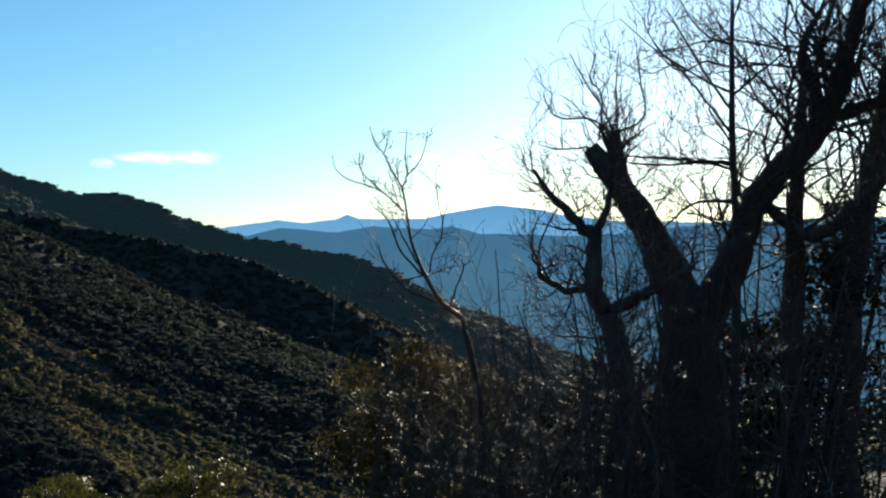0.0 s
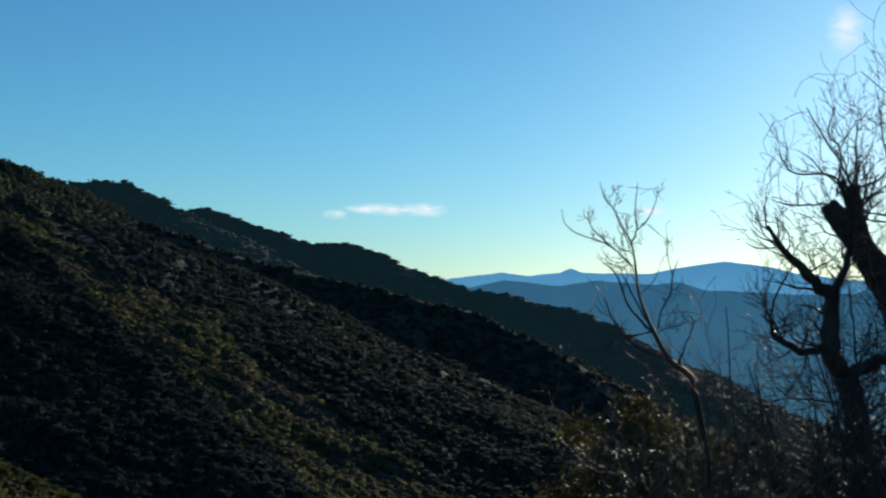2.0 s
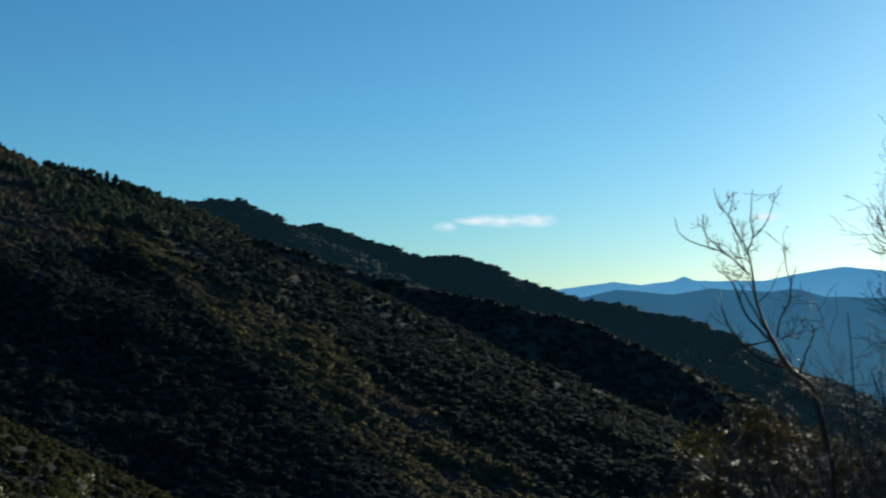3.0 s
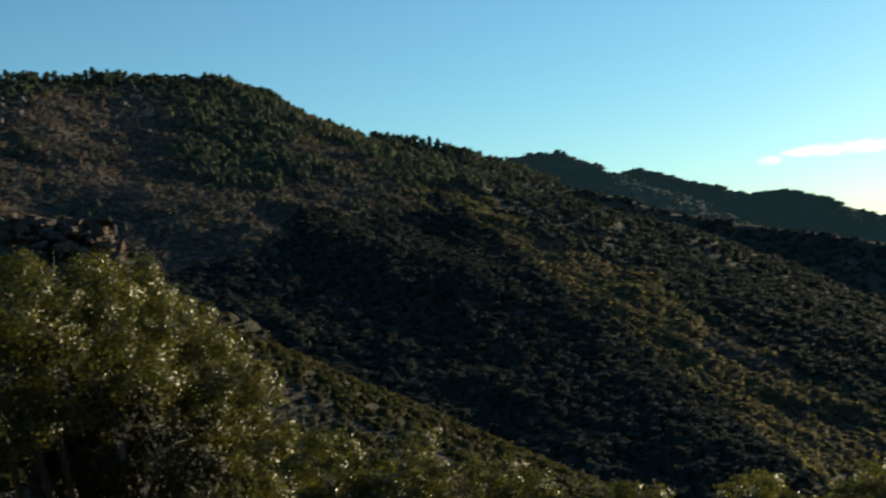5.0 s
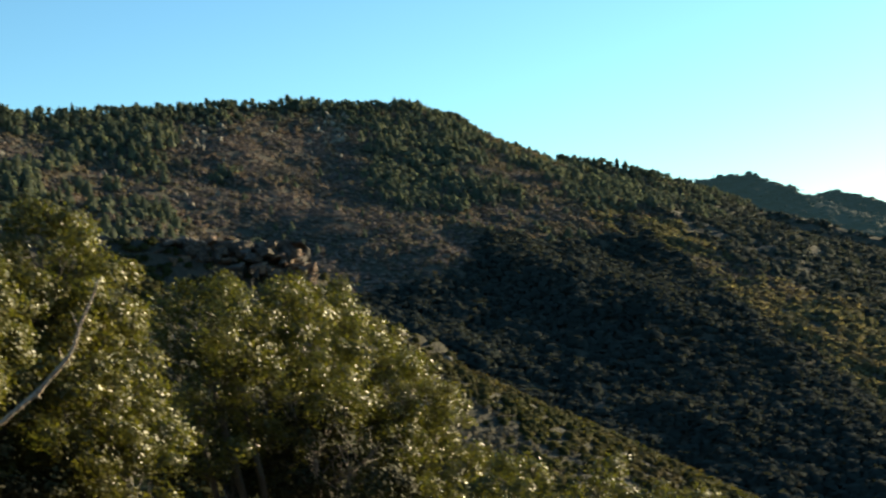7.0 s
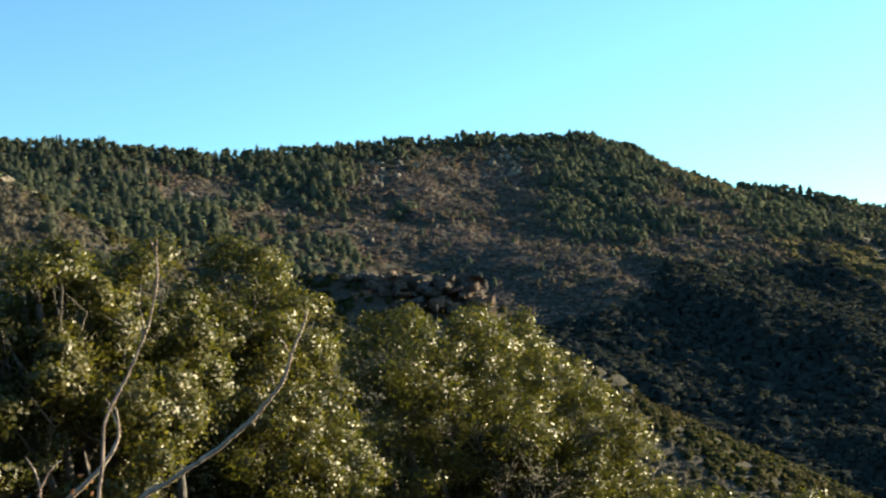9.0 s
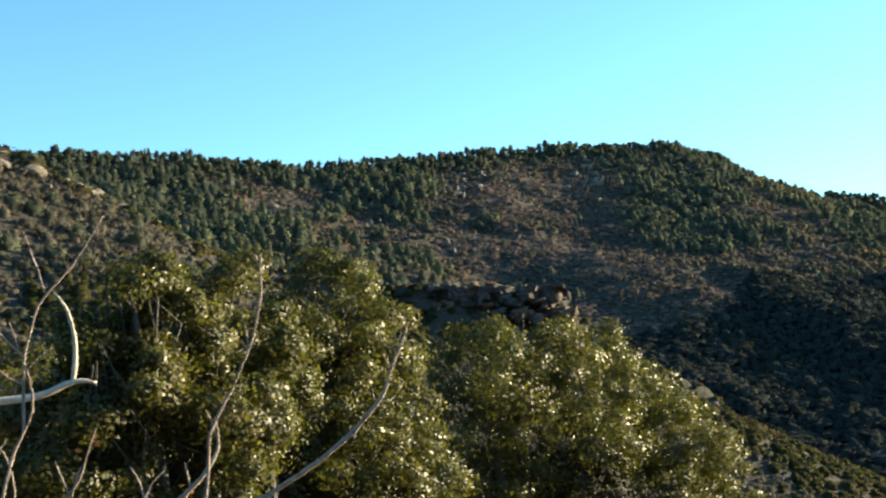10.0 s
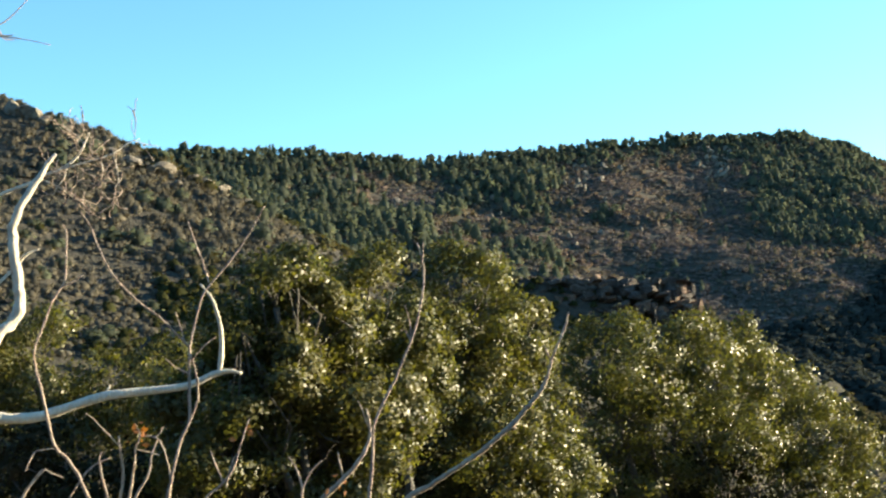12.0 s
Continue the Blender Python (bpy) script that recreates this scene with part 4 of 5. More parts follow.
SAPLINGS = {
    "dead_white": [(-5.15, 0.87, -0.11, 0.022), (-5.10, 1.10, -0.12, 0.021), (-5.06, 1.25, -0.12, 0.020), (-4.99, 1.48, -0.06, 0.018),
        (-4.89, 1.76, -0.04, 0.015), (-4.84, 1.88, 0.01, 0.012), (-4.80, 1.96, -0.00, 0.005)],
    "dead_up": [(-4.84, 1.88, 0.01, 0.011), (-4.83, 1.89, 0.14, 0.010), (-4.84, 1.87, 0.28, 0.008), (-4.86, 1.82, 0.36, 0.004)],
    "dead_spur": [(-5.00, 1.46, -0.07, 0.008), (-4.99, 1.49, -0.02, 0.003)],
    "top_d": [(-3.56, 0.66, 0.92, 0.002), (-3.54, 0.74, 0.92, 0.002), (-3.52, 0.81, 0.91, 0.001), (-3.51, 0.86, 0.90, 0.001)],
    "top_e": [(-3.56, 0.68, 0.93, 0.002), (-3.54, 0.75, 0.96, 0.002), (-3.52, 0.82, 1.04, 0.001)],
    "white_thick": [(-3.600, 0.717, 0.110, 0.0151), (-3.590, 0.758, 0.162, 0.0151), (-3.584, 0.779, 0.199, 0.0145), (-3.583, 0.782, 0.243, 0.0140), (-3.585, 0.775, 0.303, 0.0134), (-3.587, 0.768, 0.393, 0.0123), (-3.586, 0.774, 0.438, 0.0111), (-3.578, 0.802, 0.498, 0.0100), (-3.568, 0.838, 0.551, 0.0082), (-3.562, 0.859, 0.589, 0.0065), (-3.556, 0.880, 0.615, 0.0047)],
    "white_fork": [(-3.599, 0.722, 0.260, 0.0052), (-3.584, 0.778, 0.318, 0.0047), (-3.579, 0.799, 0.344, 0.0041), (-3.569, 0.833, 0.361, 0.0018)],
    "top_a": [(-4.424, 0.923, 0.615, 0.0058), (-4.398, 1.026, 0.659, 0.0059), (-4.383, 1.079, 0.689, 0.0051), (-4.365, 1.140, 0.716, 0.0044), (-4.352, 1.184, 0.750, 0.0044), (-4.343, 1.211, 0.798, 0.0037), (-4.338, 1.226, 0.836, 0.0022)],
    "top_b": [(-4.365, 1.140, 0.714, 0.0037), (-4.343, 1.210, 0.734, 0.0029), (-4.314, 1.298, 0.764, 0.0026), (-4.298, 1.342, 0.797, 0.0022), (-4.284, 1.381, 0.814, 0.0015)],
    "top_c": [(-4.343, 1.211, 0.796, 0.0029), (-4.354, 1.177, 0.834, 0.0022), (-4.365, 1.140, 0.865, 0.0015)],
    "top_f": [(-4.386, 1.070, 0.682, 0.0022), (-4.368, 1.129, 0.651, 0.0022), (-4.355, 1.172, 0.616, 0.0015), (-4.346, 1.201, 0.600, 0.0015)],
    "top_g": [(-4.360, 1.157, 0.723, 0.0022), (-4.364, 1.142, 0.677, 0.0018), (-4.371, 1.121, 0.651, 0.0015), (-4.374, 1.112, 0.624, 0.0015)],
    "top_h": [(-4.327, 1.259, 0.749, 0.0022), (-4.325, 1.265, 0.711, 0.0018), (-4.327, 1.260, 0.682, 0.0015)],
    "top_i": [(-4.314, 1.298, 0.764, 0.0022), (-4.309, 1.313, 0.675, 0.0018), (-4.313, 1.300, 0.650, 0.0015)],
    "e_stem": [(-3.681, 0.982, -0.322, 0.0055), (-3.694, 0.940, -0.220, 0.0049), (-3.706, 0.900, -0.168, 0.0048), (-3.711, 0.882, -0.087, 0.0045), (-3.715, 0.869, -0.012, 0.0042), (-3.719, 0.855, 0.058, 0.0039), (-3.719, 0.855, 0.100, 0.0036), (-3.714, 0.872, 0.145, 0.0036), (-3.706, 0.899, 0.219, 0.0033), (-3.700, 0.922, 0.260, 0.0033), (-3.695, 0.937, 0.287, 0.0030), (-3.694, 0.942, 0.367, 0.0027), (-3.693, 0.944, 0.419, 0.0024), (-3.696, 0.935, 0.442, 0.0018)],
    "e_side": [(-3.699, 0.923, 0.264, 0.0027), (-3.690, 0.955, 0.280, 0.0021), (-3.681, 0.983, 0.298, 0.0015)],
    "b_stem": [(-2.603, 0.795, -0.234, 0.0038), (-2.599, 0.806, -0.182, 0.0036), (-2.593, 0.822, -0.120, 0.0034), (-2.586, 0.839, -0.082, 0.0034), (-2.585, 0.840, -0.033, 0.0032), (-2.584, 0.843, 0.034, 0.0030), (-2.584, 0.845, 0.065, 0.0028), (-2.579, 0.856, 0.111, 0.0025), (-2.573, 0.870, 0.161, 0.0025), (-2.563, 0.894, 0.195, 0.0023), (-2.549, 0.927, 0.235, 0.0021), (-2.534, 0.958, 0.283, 0.0019), (-2.520, 0.989, 0.339, 0.0013)],
    "b_left": [(-2.584, 0.844, 0.063, 0.0025), (-2.593, 0.821, 0.089, 0.0025), (-2.605, 0.790, 0.126, 0.0025), (-2.620, 0.750, 0.161, 0.0023), (-2.634, 0.711, 0.210, 0.0021), (-2.640, 0.691, 0.253, 0.0019), (-2.646, 0.673, 0.307, 0.0017), (-2.652, 0.655, 0.337, 0.0013)],
    "b_mid": [(-2.568, 0.883, 0.189, 0.0021), (-2.571, 0.874, 0.226, 0.0019), (-2.575, 0.865, 0.258, 0.0017), (-2.582, 0.849, 0.312, 0.0013)],
    "b_low": [(-2.585, 0.842, 0.009, 0.0021), (-2.595, 0.817, 0.024, 0.0019), (-2.601, 0.800, 0.042, 0.0013)],
    "b_twig": [(-2.588, 0.835, 0.077, 0.0017), (-2.590, 0.828, 0.107, 0.0015), (-2.593, 0.820, 0.133, 0.0013)],
    "b_right": [(-2.584, 0.845, 0.034, 0.0017), (-2.578, 0.858, 0.049, 0.0015), (-2.571, 0.875, 0.068, 0.0013), (-2.564, 0.892, 0.080, 0.0011)],
    "b_loop": [(-2.586, 0.838, -0.086, 0.0025), (-2.580, 0.853, -0.051, 0.0025), (-2.579, 0.856, -0.014, 0.0025), (-2.581, 0.852, 0.020, 0.0021), (-2.583, 0.845, 0.049, 0.0019)],
    "a_stem": [(-2.270, 1.056, -0.241, 0.0039), (-2.267, 1.061, -0.204, 0.0035), (-2.264, 1.066, -0.142, 0.0033), (-2.262, 1.069, -0.106, 0.0031), (-2.251, 1.087, -0.060, 0.0029), (-2.239, 1.107, -0.020, 0.0027), (-2.224, 1.132, 0.042, 0.0025), (-2.217, 1.143, 0.073, 0.0024), (-2.211, 1.153, 0.115, 0.0024), (-2.207, 1.160, 0.157, 0.0022), (-2.207, 1.160, 0.194, 0.0020), (-2.211, 1.152, 0.232, 0.0014)],
    "a_tip": [(-2.207, 1.159, 0.189, 0.0018), (-2.205, 1.162, 0.233, 0.0012)],
    "a_side": [(-2.222, 1.135, 0.052, 0.0020), (-2.223, 1.134, 0.084, 0.0016), (-2.227, 1.128, 0.116, 0.0012)],
    "a_side_two": [(-2.223, 1.134, 0.050, 0.0016), (-2.228, 1.126, 0.070, 0.0012)],
    "c_stem": [(-3.213, 1.457, -0.343, 0.0085), (-3.192, 1.496, -0.300, 0.0074), (-3.174, 1.530, -0.265, 0.0068), (-3.158, 1.558, -0.223, 0.0056), (-3.149, 1.572, -0.186, 0.0045), (-3.150, 1.572, -0.141, 0.0034), (-3.153, 1.567, -0.107, 0.0023)],
    "c_side": [(-3.186, 1.507, -0.291, 0.0034), (-3.190, 1.500, -0.251, 0.0028), (-3.192, 1.496, -0.219, 0.0017)],
    "c_twig": [(-3.150, 1.572, -0.164, 0.0028), (-3.159, 1.556, -0.106, 0.0023), (-3.163, 1.548, -0.087, 0.0014)],
    "d_stem": [(-2.433, 1.231, -0.270, 0.0061), (-2.405, 1.276, -0.243, 0.0056), (-2.379, 1.315, -0.217, 0.0052), (-2.346, 1.365, -0.181, 0.0052), (-2.325, 1.394, -0.154, 0.0052), (-2.306, 1.420, -0.129, 0.0056), (-2.289, 1.443, -0.100, 0.0047), (-2.270, 1.467, -0.067, 0.0043), (-2.260, 1.481, -0.039, 0.0039), (-2.253, 1.489, -0.005, 0.0034), (-2.245, 1.499, 0.023, 0.0030), (-2.233, 1.514, 0.062, 0.0026), (-2.227, 1.521, 0.093, 0.0017)],
    "d_spur": [(-2.253, 1.489, -0.005, 0.0022), (-2.258, 1.483, 0.016, 0.0017), (-2.261, 1.479, 0.030, 0.0013)],
    "d_tip": [(-2.270, 1.467, -0.067, 0.0022), (-2.276, 1.460, -0.059, 0.0017), (-2.277, 1.458, -0.040, 0.0013)],
    "d_knot": [(-2.307, 1.419, -0.130, 0.0056), (-2.303, 1.425, -0.139, 0.0039)],
    "f_stem": [(-3.750, 1.093, -0.338, 0.0044), (-3.747, 1.103, -0.266, 0.0041), (-3.749, 1.097, -0.202, 0.0034), (-3.750, 1.094, -0.157, 0.0025)],
    "f_side": [(-3.749, 1.096, -0.186, 0.0025), (-3.760, 1.065, -0.148, 0.0025), (-3.771, 1.029, -0.104, 0.0019), (-3.777, 1.010, -0.087, 0.0012)],
    "g_stem": [(-3.742, 1.115, -0.340, 0.0044), (-3.737, 1.131, -0.252, 0.0041), (-3.735, 1.137, -0.197, 0.0034), (-3.730, 1.150, -0.158, 0.0028), (-3.735, 1.136, -0.124, 0.0019)],
    "g_side": [(-3.735, 1.137, -0.198, 0.0025), (-3.723, 1.169, -0.207, 0.0022), (-3.712, 1.199, -0.219, 0.0016)],
    "g_arch": [(-3.729, 1.153, -0.161, 0.0025), (-3.714, 1.194, -0.170, 0.0028), (-3.705, 1.216, -0.223, 0.0028), (-3.702, 1.226, -0.288, 0.0031), (-3.704, 1.221, -0.349, 0.0031)],
    "g_tip": [(-3.717, 1.185, -0.170, 0.0025), (-3.711, 1.200, -0.158, 0.0022), (-3.708, 1.210, -0.139, 0.0019)],
    "k_stem": [(-3.549, 1.063, -0.322, 0.0041), (-3.536, 1.099, -0.259, 0.0035), (-3.532, 1.109, -0.205, 0.0029), (-3.527, 1.124, -0.167, 0.0024)],
    "h_stem": [(-3.538, 1.259, -0.342, 0.0042), (-3.520, 1.300, -0.305, 0.0036), (-3.506, 1.333, -0.264, 0.0036), (-3.497, 1.353, -0.203, 0.0030), (-3.491, 1.366, -0.162, 0.0024), (-3.485, 1.380, -0.123, 0.0018)],
    "h_side": [(-3.517, 1.309, -0.300, 0.0030), (-3.523, 1.294, -0.258, 0.0027), (-3.530, 1.278, -0.207, 0.0021)],
    "h_fork": [(-3.514, 1.314, -0.310, 0.0027), (-3.507, 1.330, -0.249, 0.0024), (-3.502, 1.341, -0.224, 0.0018)],
    "i_stem": [(-2.828, 1.201, -0.291, 0.0034), (-2.827, 1.202, -0.261, 0.0029), (-2.832, 1.192, -0.222, 0.0024), (-2.840, 1.176, -0.190, 0.0017)],
    "i_side": [(-2.827, 1.203, -0.264, 0.0024), (-2.816, 1.223, -0.224, 0.0020), (-2.805, 1.244, -0.204, 0.0015)],
    "j_stem": [(-3.924, 0.864, -0.325, 0.0051), (-3.917, 0.890, -0.281, 0.0045), (-3.906, 0.929, -0.241, 0.0032)],
    "j_side": [(-3.915, 0.895, -0.273, 0.0032), (-3.908, 0.921, -0.243, 0.0026), (-3.901, 0.946, -0.255, 0.0026), (-3.892, 0.976, -0.270, 0.0019)],
    "j_high": [(-3.920, 0.877, -0.243, 0.0026), (-3.914, 0.900, -0.193, 0.0026), (-3.906, 0.927, -0.186, 0.0019), (-3.898, 0.957, -0.185, 0.0013)],
    "l_stem": [(-3.856, 1.091, -0.345, 0.0039), (-3.860, 1.080, -0.285, 0.0038), (-3.862, 1.073, -0.228, 0.0032), (-3.860, 1.080, -0.204, 0.0019)],
    "l_side": [(-3.889, 0.986, -0.336, 0.0032), (-3.875, 1.033, -0.265, 0.0032), (-3.865, 1.064, -0.238, 0.0026), (-3.853, 1.102, -0.222, 0.0019)],
}
LOBES = {
    "oak1": [(-5.60, 2.51, 0.30, 0.29), (-6.10, 3.28, 0.24, 0.36), (-5.94, 2.94, -0.16, 0.47), (-5.58, 2.32, -0.06, 0.30), (-5.86, 2.66, -0.52, 0.46),
        (-5.69, 2.77, 0.14, 0.24), (-6.36, 3.63, -0.07, 0.28), (-5.88, 2.61, 0.09, 0.21), (-5.72, 2.23, -0.31, 0.30), (-5.63, 2.88, -0.38, 0.34)],
    "oak4": [(-7.32, 4.73, 0.36, 0.41), (-7.47, 5.21, 0.10, 0.39), (-7.42, 4.56, -0.42, 0.66), (-7.42, 5.27, -0.56, 0.49), (-7.36, 4.66, -0.96, 0.66),
        (-7.34, 5.38, -1.05, 0.45), (-7.23, 4.31, 0.05, 0.38), (-7.41, 4.95, -0.17, 0.42), (-7.14, 4.81, -0.70, 0.43)],
    "oak2": [(-8.50, 7.72, -0.08, 0.54), (-8.72, 8.64, -0.34, 0.64), (-8.24, 6.81, -0.14, 0.41), (-8.47, 8.04, -0.87, 0.74), (-8.69, 9.76, -1.04, 0.62),
        (-8.82, 9.37, -0.61, 0.61), (-8.42, 6.91, -0.81, 0.64), (-8.49, 10.18, -1.42, 0.51), (-8.55, 9.74, -1.98, 0.76), (-8.29, 7.21, -0.45, 0.45),
        (-8.74, 9.04, -1.25, 0.68)],
    "oak0": [(-12.78, 3.35, 0.10, 0.62), (-12.56, 4.07, -0.17, 0.44), (-12.87, 3.03, -0.43, 0.89), (-12.62, 3.89, -0.89, 0.83), (-12.96, 2.64, 0.25, 0.71),
        (-11.91, 4.40, -0.33, 0.57), (-11.24, 4.70, -0.30, 0.38)],
    "oak3": [(-9.52, 12.89, -2.55, 0.55), (-8.81, 13.38, -2.65, 0.55), (-8.02, 13.87, -2.92, 0.55), (-7.34, 14.24, -3.14, 0.36),
        (-9.21, 13.12, -3.27, 0.80), (-8.06, 13.85, -3.57, 0.80)],
    "bushA": [(-8.29, 20.39, -4.29, 0.38), (-8.59, 20.27, -4.82, 0.60)],
    "bushB": [(-6.34, 21.07, -4.23, 0.42), (-6.04, 21.16, -4.85, 0.60)],
    "bush0": [(-5.86, 19.12, -3.82, 0.41), (-3.96, 19.61, -3.65, 0.47), (-3.27, 19.73, -3.98, 0.38), (-4.30, 19.53, -4.43, 0.82)],
    "brown": [(-0.42, 9.46, -1.05, 0.39), (-0.07, 9.47, -1.20, 0.39), (-0.63, 9.45, -1.35, 0.26), (-0.25, 9.46, -1.58, 0.52)],
    "ivy": [(2.54, 9.88, -1.07, 0.79), (3.16, 9.70, -0.70, 0.79), (2.24, 9.95, -1.62, 0.79), (3.08, 9.72, -1.59, 0.93), (1.67, 10.06, -1.92, 0.56),
        (3.39, 9.62, -0.17, 0.51), (0.90, 10.00, -1.65, 0.70), (1.50, 10.00, -1.55, 0.75), (0.20, 10.20, -1.95, 0.65), (1.20, 9.90, -2.20, 0.70)],
    "low": [(-6.52, 1.61, -0.61, 0.41), (-6.37, 2.09, -0.73, 0.41), (-6.19, 2.53, -0.83, 0.38), (-6.59, 1.31, -0.47, 0.38), (-6.44, 3.17, -1.02, 0.38),
        (-6.29, 2.29, -0.95, 0.44)],
    "shade": [(-7.30, 3.99, -0.69, 0.48), (-7.27, 4.24, -1.01, 0.53), (-6.89, 3.50, -0.92, 0.45)],
    "shade2": [(-9.16, 8.48, -1.64, 0.85), (-9.04, 7.71, -1.58, 0.70), (-8.20, 8.31, -1.76, 0.69), (-7.68, 7.97, -1.46, 0.55), (-7.90, 7.76, -1.27, 0.42)],
}


class Tubes:
    """Gathers tapering tubes into one mesh."""

    def __init__(self):
        self.v, self.f = [], []

    def add(self, pts, rads, sides, cut=False):
        pts = [Vector(p) for p in pts]
        base = len(self.v)
        side = None
        for k, (p, r) in enumerate(zip(pts, rads)):
            way = (pts[min(k + 1, len(pts) - 1)] - pts[max(k - 1, 0)]).normalized()
            if side is None:
                side = way.orthogonal().normalized()
            side = (side - way * side.dot(way)).normalized()
            other = way.cross(side)
            for s in range(sides):
                a = 2 * math.pi * s / sides
                self.v.append(p + (side * math.cos(a) + other * math.sin(a)) * r)
        for k in range(len(pts) - 1):
            for s in range(sides):
                i, j = base + k * sides + s, base + k * sides + (s + 1) % sides
                self.f.append((i, j, j + sides, i + sides))
        last = base + (len(pts) - 1) * sides
        self.f.append(tuple(range(last, last + sides)))

    def mesh(self, name, mat, parent, label=""):
        return mesh_of(name, [tuple(p) for p in self.v], self.f, mat, parent, label, smooth=True)


def refined(pts, rnd, steps=5, wander=0.0, knots=0.0):
    """A smooth, slightly crooked line with radii through control points (x, y, z, radius)."""
    out, n = [], len(pts)
    for k in range(n - 1):
        p0, p1, p2, p3 = (np.array(pts[min(max(k + d, 0), n - 1)]) for d in (-1, 0, 1, 2))
        for s in range(steps):
            t = s / steps
            q = 0.5 * (2 * p1 + (p2 - p0) * t + (2 * p0 - 5 * p1 + 4 * p2 - p3) * t * t + (3 * p1 - p0 - 3 * p2 + p3) * t ** 3)
            out.append(q)
    out.append(np.array(pts[-1], dtype=float))
    line = []
    for k, q in enumerate(out):
        w = wander * q[3] if 0 < k < len(out) - 1 else 0
        line.append((Vector((q[0] + rnd.gauss(0, w), q[1] + rnd.gauss(0, w), q[2] + rnd.gauss(0, w))), max(q[3], 0.0008) * (1 + knots * rnd.gauss(0, 1))))
    return line


def sprout(tubes, p, way, length, radius, depth, rnd, lift=0.25, fork=0.6):
    """A bare twig that wavers upwards in short crooked lengths and forks."""
    steps = 6 if depth > 0 else 4
    pts, rads = [p.copy()], [radius]
    way = way.normalized()
    for k in range(steps):
        way = (way + Vector((rnd.gauss(0, 0.27), rnd.gauss(0, 0.27), rnd.gauss(0, 0.24) + lift * 0.35))).normalized()
        p = p + way * length / steps * rnd.uniform(0.7, 1.3)
        pts.append(p.copy())
        rads.append(max(radius * (1 - 0.75 * (k + 1) / steps), 0.0016))
        if depth > 0 and rnd.random() < fork:
            side = way.orthogonal().normalized()
            a = rnd.uniform(0, 6.28)
            out = side * math.cos(a) + way.cross(side) * math.sin(a)
            sprout(tubes, p, way * 0.8 + out * 0.7, length * rnd.uniform(0.35, 0.7), max(rads[-1] * 0.75, 0.0018), depth - 1, rnd, lift, fork)
    tubes.add(pts, rads, 5 if radius > 0.008 else 3)


def root_at(name, x, y, label, category, group=""):
    ob = new(name)
    ob.location = (x, y, height_at(x, y))
    bpy.context.view_layer.update()
    return tagged(ob, label, category, group)


def grounded(pts, tree):
    """The line begun in the ground below its first point."""
    x, y, z, r = pts[0]
    b = tree.location
    return [(b.x, b.y, b.z - 0.15, r * 1.35), (b.x * 0.5 + x * 0.5, b.y * 0.5 + y * 0.5, b.z * 0.55 + z * 0.45, r * 1.1)] + list(pts)


def limb_with_twigs(tree, name, pts, rnd, bark, twig_bark, sides=10, twigs=20, reach=0.7, depth=2, start=0.25, thick=0.011, wander=0.12, lift=0.3, knots=0.05, steps=5):
    line = refined(pts, rnd, steps, wander, knots)
    t = Tubes()
    t.add([q[0] for q in line], [q[1] for q in line], sides)
    limb = t.mesh(name, bark, tree)
    if twigs:
        w = Tubes()
        for k in range(twigs):
            s = rnd.uniform(start, 1.0)
            i = min(int(s * (len(line) - 1)), len(line) - 2)
            p, r = line[i]
            way = (line[i + 1][0] - p).normalized()
            out = Vector((rnd.gauss(0, 1), rnd.gauss(0, 1), rnd.gauss(0.3, 0.7)))
            out = (out - way * out.dot(way)).normalized()
            sprout(w, p + out * r * 0.6, out + way * rnd.uniform(0.0, 0.9), reach * rnd.uniform(0.35, 1.1), min(thick * rnd.uniform(0.4, 1.0), r * 0.8), depth, rnd, lift)
        tagged(w.mesh("brushwood", twig_bark, limb, "fine bare grey-brown twigs"), kind="stuff")
    return limb


def chestnut():
    rnd = random.Random(3)
    tree = root_at("chestnut_tree", 1.85, 8.85, "pollarded bare chestnut tree with a sawn-off leaning limb", "tree")
    trunk = refined(grounded(CHESTNUT["trunk"], tree), rnd, 6, 0.04, 0.05)
    t = Tubes()
    t.add([q[0] for q in trunk], [q[1] for q in trunk], 16)
    t.mesh("trunk", BARK, tree)
    limb_with_twigs(tree, "sawn_limb", CHESTNUT["cut_limb"], rnd, BARK, TWIG_BARK, 14, 9, 0.5, 1, 0.1, 0.009, 0.05, 0.3, 0.04)
    limb_with_twigs(tree, "stub", CHESTNUT["stub"], rnd, BARK, TWIG_BARK, 12, 12, 0.45, 2, 0.6, 0.008, 0.05, 0.6, 0.05)
    for n in range(1, 7):
        limb_with_twigs(tree, "shoot", CHESTNUT["shoot%d" % n], rnd, TWIG_BARK, TWIG_BARK, 6, 7, 0.4, 1, 0.25, 0.006, 0.35, 0.5)
    limb_with_twigs(tree, "great_limb", CHESTNUT["great_limb"], rnd, BARK, TWIG_BARK, 14, 48, 1.0, 3, 0.15, 0.018, 0.06, 0.35, 0.05)
    for key in ("side1", "side2", "side3"):
        limb_with_twigs(tree, "limb", CHESTNUT[key], rnd, BARK, TWIG_BARK, 10, 20, 1.1, 3, 0.1, 0.017, 0.2, 0.3, 0.06)


